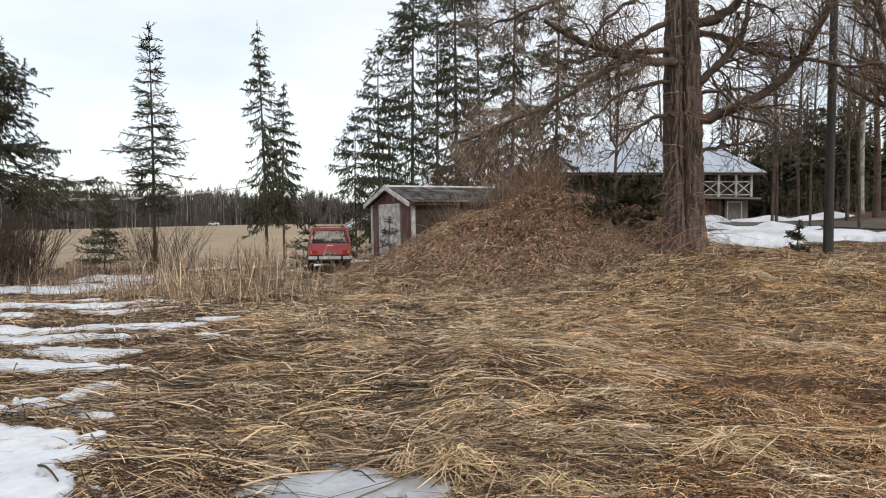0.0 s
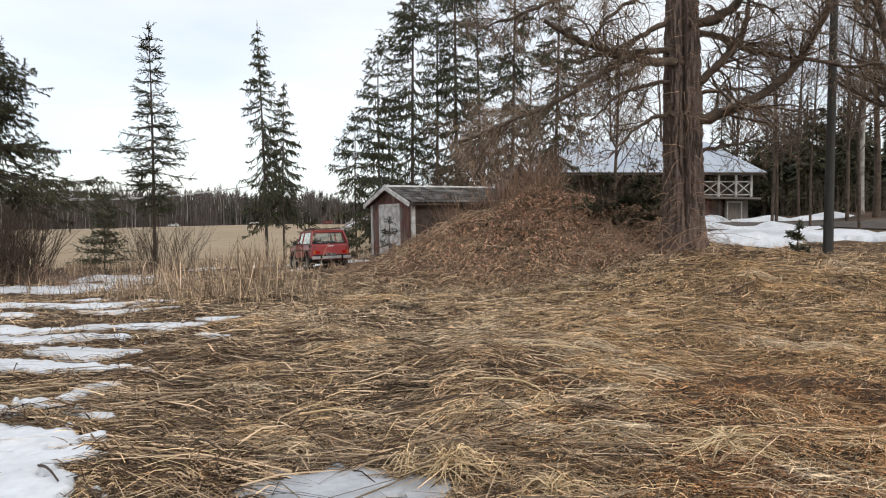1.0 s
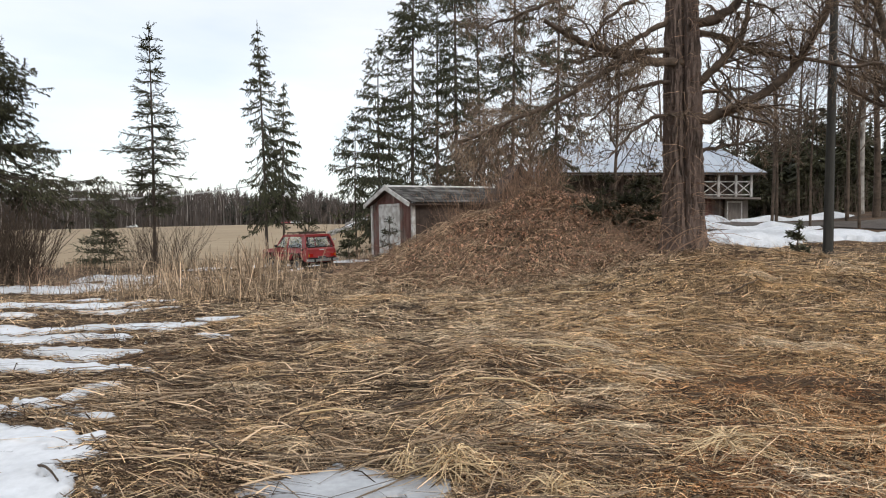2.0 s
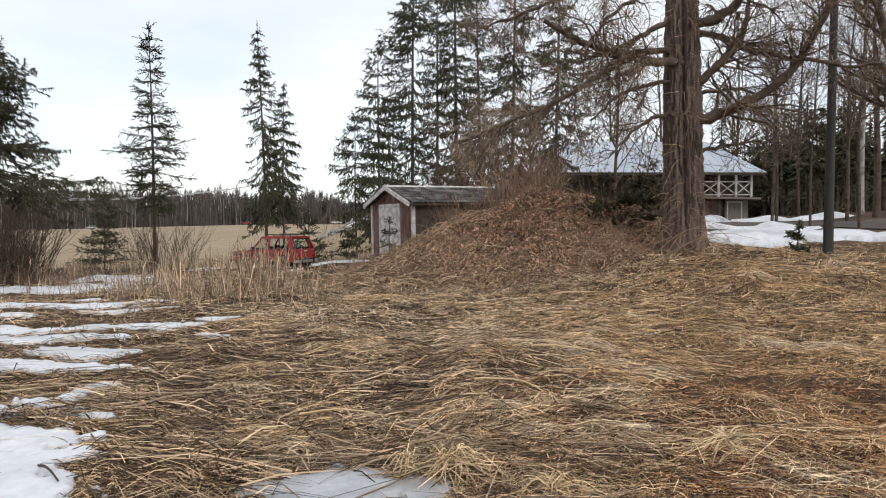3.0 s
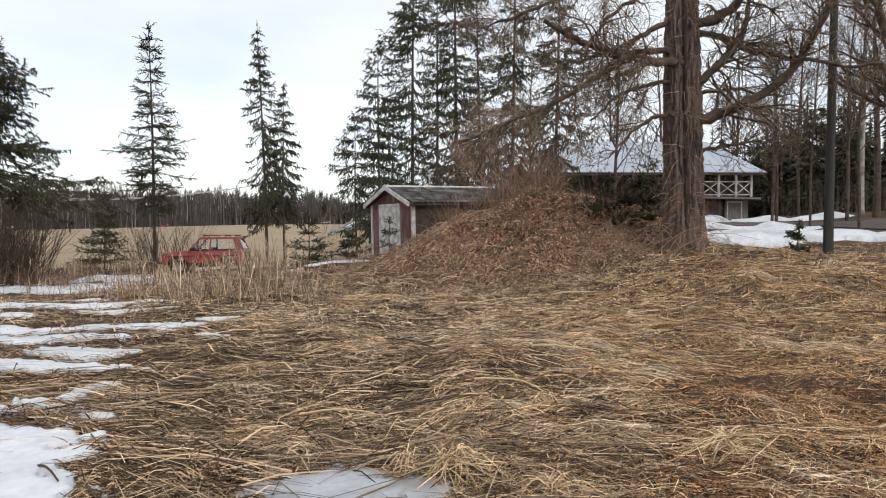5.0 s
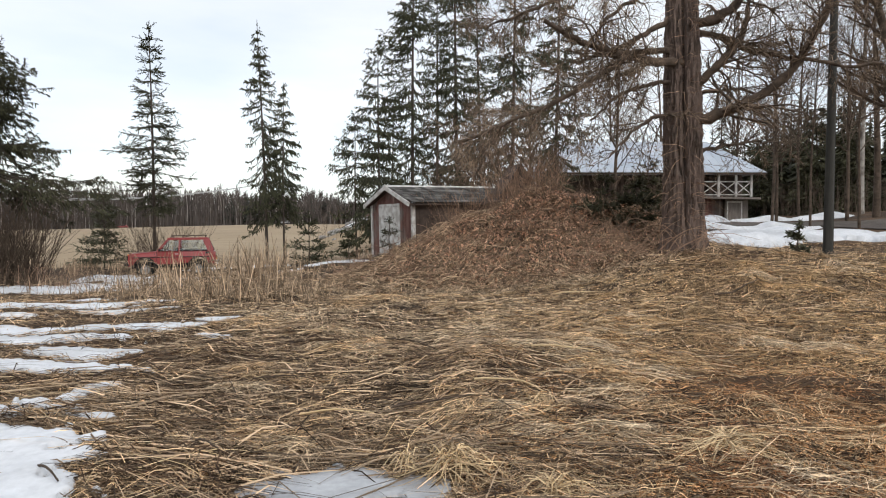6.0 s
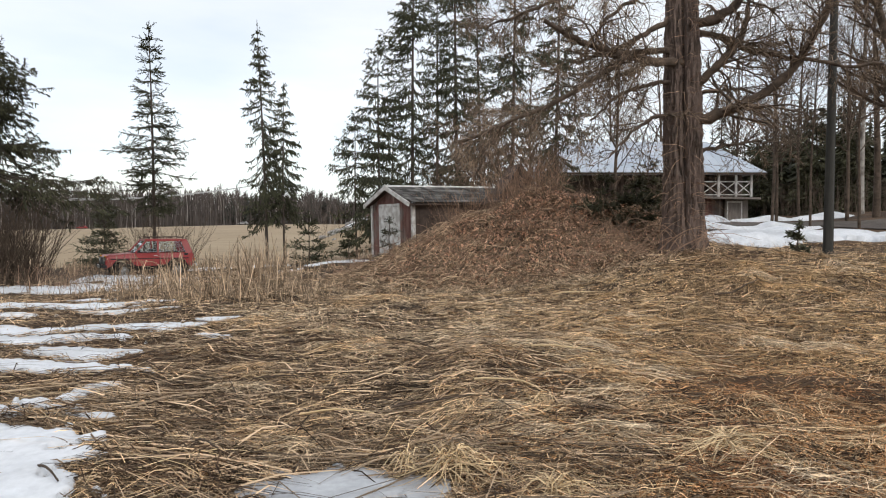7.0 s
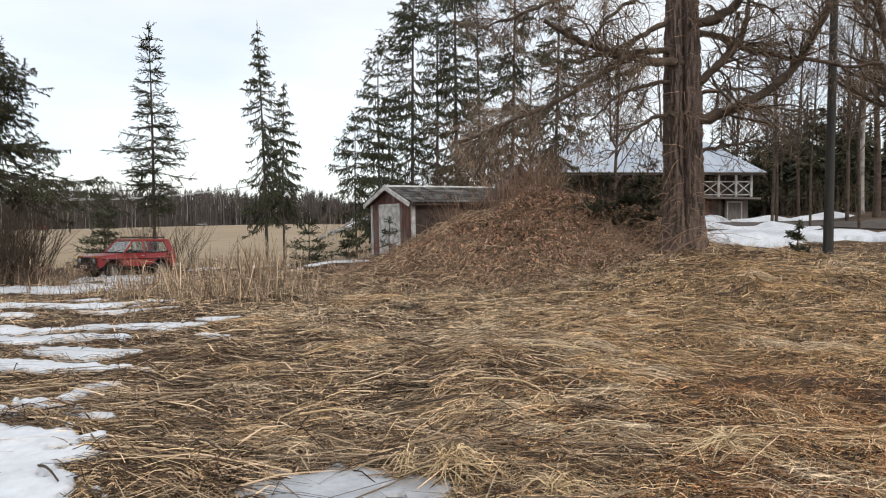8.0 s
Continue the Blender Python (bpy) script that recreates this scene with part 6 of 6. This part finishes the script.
def mound_cover():
    rng = np.random.default_rng(31)
    n = 42000
    x, y = 2.7 + rng.uniform(-6.3, 5.2, n), rng.uniform(17.3, 27, n)
    ok = np.hypot((x - 2.7) / 6.3, (y - 23) / 5.6) < rng.uniform(0.8, 1.02, n)
    x, y = x[ok], y[ok]
    n = len(x)
    c = np.stack([x, y, ground_z(x, y) + rng.uniform(0, 0.09, n) + 0.16 * np.clip(wave(x, y, 3.0, 4), 0, 1) * rng.uniform(0.5, 1, n)], -1)
    d = rng.normal(size=(n, 3)) * np.array([1, 1, 0.8])
    d /= np.linalg.norm(d, axis=1, keepdims=True)
    ln = rng.uniform(0.05, 0.135, n)
    p = np.stack([c - d * ln[:, None] * 0.5, c + d * ln[:, None] * 0.5], 1)
    g = Geo().ribbons(p, ln[:, None] * np.array([0.7, 0.3]), rng.normal(size=(n, 3)) * np.array([1, 1, 0.5]))
    tagged(new("leaf_litter", g.mesh("leaf_litter", M_LITTER)), "brown leaf litter covering the mound", "leaves", kind="stuff")
    n = 12000
    x, y = 2.7 + rng.uniform(-6.5, 5.2, n), rng.uniform(17.0, 27, n)
    ok = np.hypot((x - 2.7) / 6.3, (y - 23) / 5.8) < 1
    x, y = x[ok], y[ok]
    n = len(x)
    base = np.stack([x, y, ground_z(x, y)], -1)
    d = np.stack([rng.normal(-0.25 * np.sign(x - 2.7), 0.6, n), rng.normal(-0.35, 0.5, n), rng.uniform(-0.1, 0.65, n) ** 1], -1)
    ln = rng.uniform(0.2, 0.75, n)[:, None]
    p = np.stack([base, base + d * ln * 0.5 + np.array([0, 0, 0.10]), base + d * ln + np.array([0, 0, 0.02])], 1)
    p[:, 1:, 2] = np.maximum(p[:, 1:, 2], ground_z(p[:, 1:, 0], p[:, 1:, 1]) + 0.03)
    g = Geo().ribbons(p, rng.uniform(0.009, 0.018, n)[:, None] * np.array([1, 0.8, 0.4]), rng.normal(size=(n, 3)))
    tagged(new("mound_stalks", g.mesh("mound_stalks", M_TWIG_RED)), "dry brown weed stalks lying on the mound", "weeds", kind="stuff")
    # straw that slopes off the foot of the mound
    n = 24000
    x, y = 2.7 + rng.uniform(-7.0, 6.0, n), rng.uniform(16.2, 24, n)
    r = np.hypot((x - 2.7) / 6.3, (y - 23) / 5.8)
    ok = (r > rng.uniform(0.35, 0.95, n) - 0.1 * step(1.5, -1.5, x)) & (r < 1.15)
    x, y, r = x[ok], y[ok], r[ok]
    n = len(x)
    a = np.arctan2(y - 23, x - 2.7) + rng.normal(0, 0.7, n)
    ln = rng.uniform(0.15, 0.5, n)
    s = np.array([0, 0.5, 1.0])
    px, py = x[:, None] + np.cos(a)[:, None] * ln[:, None] * s, y[:, None] + np.sin(a)[:, None] * ln[:, None] * s
    pz = ground_z(px, py) + 0.03 + rng.uniform(0, 0.08, n)[:, None] * np.array([1, 1.5, 0.4])
    g = Geo().ribbons(np.stack([px, py, pz], -1), rng.uniform(0.008, 0.016, n)[:, None] * np.array([1, 1, 0.5]), np.stack([-np.sin(a), np.cos(a), rng.normal(0, 0.6, n)], -1))
    tagged(new("mound_straw", g.mesh("mound_straw", M_STRAW_GREY)), "dull straw sloping off the foot of the mound", "grass", kind="stuff")
    # longer pale stalks tangled over the slopes
    n = 2600
    x, y = 2.7 + rng.uniform(-6.0, 4.0, n), rng.uniform(17.3, 24, n)
    ok = (np.hypot((x - 2.7) / 6.3, (y - 23) / 5.8) < 1.02) & (rng.uniform(0, 1, n) < 0.3 + 0.7 * step(3.0, -1.0, x))
    x, y = x[ok], y[ok]
    n = len(x)
    a, ln, up = rng.uniform(0, 2 * np.pi, n), rng.uniform(0.35, 1.1, n), rng.uniform(0.04, 0.3, n)
    s = np.array([0, 0.35, 0.7, 1.0])
    px, py = x[:, None] + np.cos(a)[:, None] * ln[:, None] * s, y[:, None] + 0.6 * np.sin(a)[:, None] * ln[:, None] * s
    pz = ground_z(px, py) + 0.03 + up[:, None] * np.array([0.1, 0.8, 1.0, 0.7])
    g = Geo().tubes(np.stack([px, py, pz], -1), rng.uniform(0.005, 0.010, n)[:, None] * np.array([1, 0.9, 0.8, 0.5]), 3)
    tagged(new("tangled_stalks", g.mesh("tangled_stalks", M_STRAW_GREY)), "long pale stalks tangled over the mound", "weeds", kind="stuff")


mound_cover()


def standing(name, n, pick, h0, h1, r, material, label, seed, bend=0.25, lean=0.10, blades=False):
    rng = np.random.default_rng(seed)
    x, y = pick(rng, n)
    n = len(x)
    s = np.linspace(0, 1, 5)
    h = rng.uniform(h0, h1, n) * rng.uniform(0.6, 1.0, n)
    dx, dy = rng.normal(0, lean, n), rng.normal(0, lean, n)
    cut = np.where(rng.uniform(0, 1, n) < 0.16, rng.uniform(0.8, 1.8, n), rng.uniform(0, bend, n))
    th = rng.uniform(0, 2 * np.pi, n)
    px = x[:, None] + h[:, None] * (dx[:, None] * s + (cut * np.cos(th))[:, None] * 0.5 * s ** 3)
    py = y[:, None] + h[:, None] * (dy[:, None] * s + (cut * np.sin(th))[:, None] * 0.5 * s ** 3)
    pz = ground_z(x, y)[:, None] + h[:, None] * (s - 0.28 * cut[:, None] * s ** 3)
    p, rr = np.stack([px, py, pz], -1), rng.uniform(0.6, 1.3, n)[:, None] * r * np.array([1, 0.95, 0.85, 0.7, 0.4])
    if blades:
        tagged(new(name, Geo().ribbons(p[:, ::2], 2 * rr[:, ::2], np.stack([np.cos(th), np.sin(th), 0 * th], -1)).mesh(name, material)), label, "grass", kind="stuff")
        return
    g = Geo().tubes(p, rr, 3)
    # dead leaves on the stalks
    m = n * 2
    i, t = rng.integers(0, n, m), rng.integers(1, 4, m)
    c = np.stack([px[i, t], py[i, t], pz[i, t]], -1)
    d = np.stack([rng.normal(0, 1, m), rng.normal(0, 1, m), rng.uniform(-0.6, 0.6, m)], -1)
    ln = rng.uniform(0.08, 0.25, m)[:, None]
    g.ribbons(np.stack([c, c + d * ln * 0.5 + np.array([0, 0, 0.02]), c + d * ln - np.array([0, 0, 0.06])], 1), np.tile([0.012, 0.014, 0.004], (m, 1)), rng.normal(size=(m, 3)))
    tagged(new(name, g.mesh(name, material)), label, "reeds", kind="stuff")


def clumps(cs):
    """Positions scattered round (x, y, half width, half depth, weight)."""
    def pick(rng, n):
        w = np.array([c[4] for c in cs], float)
        i = rng.choice(len(cs), n, p=w / w.sum())
        c = np.array(cs)[i]
        return c[:, 0] + rng.normal(0, 0.5, n) * c[:, 2], c[:, 1] + rng.normal(0, 0.5, n) * c[:, 3]
    return pick


standing("standing_reeds", 620, clumps([(-4.7, 17.0, 1.1, 1.4, 5), (-5.9, 18.2, 1.3, 1.6, 3), (-3.9, 17.6, 0.6, 0.8, 0.8), (-7.8, 20.0, 1.6, 2.0, 1.6), (-6.2, 21.5, 1.6, 1.6, 1.2), (-9.6, 21.0, 1.5, 1.5, 0.7)]), 0.8, 1.7, 0.011, M_REED, "tall dry standing reeds and weed stalks", 301, bend=0.35, lean=0.13)
standing("low_reeds", 1500, clumps([(-4.6, 16.8, 1.6, 1.5, 4), (-6.6, 18.6, 2.2, 2.0, 3), (-9.0, 21.5, 2.5, 2.0, 1.6)]), 0.25, 0.75, 0.009, M_REED, "low broken reeds and weed stalks", 304, bend=0.6, lean=0.3)
standing("field_edge_weeds", 1100, clumps([(-11, 36.5, 9, 3.0, 2), (-19, 34, 6, 4, 1.5), (-15.5, 24, 3, 3, 1)]), 0.25, 0.8, 0.010, M_REED, "dry weeds along the edge of the field", 302)
standing("lane_side_weeds", 1100, clumps([(-8.5, 27.3, 6, 2.0, 2), (-13, 30, 4, 2, 1)]), 0.12, 0.42, 0.008, M_STRAW_GREY, "low dry weeds beside the track", 305, lean=0.3)
standing("short_dead_grass", 9000, lambda rng, n: (rng.uniform(-13, 13, n), rng.uniform(11, 25, n)), 0.08, 0.28, 0.005, M_STRAW_GREY, "short upright tufts of dead grass", 303, lean=0.5, blades=True)

# ---- the cars ----
CAR, WHEELS = build_car()
FAR = [(build_far_car(M_PLATE, "white car driving on the distant road"), -101.0, 18.0), (build_far_car(M_CAR, "red car driving on the distant road"), -33.0, -18.2),
       (build_far_car(M_PLATE, "white car driving on the distant road"), -101.5, -18.2), (build_far_car(M_RIM, "grey car driving on the distant road"), 40.0, -18.4)]


def motions():
    # seconds, x, y, heading in degrees from the world's x axis
    path = [(0.0, -4.68, 27.9, 101.2), (0.5, -4.99, 28.99, 108.2), (1.0, -5.47, 30.0, 116.9), (1.5, -6.06, 30.89, 126.0), (2.0, -6.69, 31.61, 135.9), (2.5, -7.36, 32.13, 145.7), (3.0, -8.02, 32.4, 155.0), (3.5, -8.64, 32.43, 163.9), (4.0, -9.33, 32.25, 172.2), (4.5, -10.13, 31.92, 179.8), (5.0, -10.9, 31.52, 186.3), (5.5, -11.55, 31.07, 192.2), (6.0, -12.15, 30.7, 198.2), (6.5, -12.68, 30.43, 205.4), (7.0, -13.15, 30.26, 214.5), (7.5, -13.53, 30.07, 224.7), (8.0, -13.8, 29.83, 235.3)]
    ts = np.array([p[0] for p in path])
    tt = np.arange(0, 8.01, 0.25)
    X, Y, A = (np.interp(tt, ts, [p[k] for p in path]) for k in (1, 2, 3))
    rows, dist, roll = [], 0.0, []
    for k, t in enumerate(tt):
        a = radians(A[k])
        ca, sa = math.cos(a), math.sin(a)
        zf, zr = gz(X[k] + 1.1 * ca, Y[k] + 1.1 * sa), gz(X[k] - 1.1 * ca, Y[k] - 1.1 * sa)
        zl, zq = gz(X[k] - 0.7 * sa, Y[k] + 0.7 * ca), gz(X[k] + 0.7 * sa, Y[k] - 0.7 * ca)
        rows.append((t, Matrix.Translation((X[k], Y[k], (zf + zr) / 2 + 0.07)) @ Matrix.Rotation(a, 4, "Z") @ pose(0, 0, 0, 0.2 * math.degrees(math.atan2(zl - zq, 1.4)), -0.25 * math.degrees(math.atan2(zf - zr, 2.2)), 0)))
        if k:
            dist += math.hypot(X[k] - X[k - 1], Y[k] - Y[k - 1])
        roll.append(math.degrees(dist / 0.345))
    walk(CAR, rows)
    for hub, x, s in WHEELS:
        steer = 14.0 if x > 0 else 0.0
        walk(hub, [(t, Matrix.Translation((x, s * 0.735, 0.275)) @ Matrix.Rotation(radians(steer), 4, "Z") @ Matrix.Rotation(radians(roll[k]), 4, "Y")) for k, t in enumerate(tt)])
    for ob, x0, v in FAR:
        y = 301.0 if v > 0 else 303.2
        walk(ob, [(float(t), pose(x0 + v * t, y, gz(x0 + v * t, y) + 0.25, 0, 0, 0 if v > 0 else 180)) for t in range(9)])


motions()
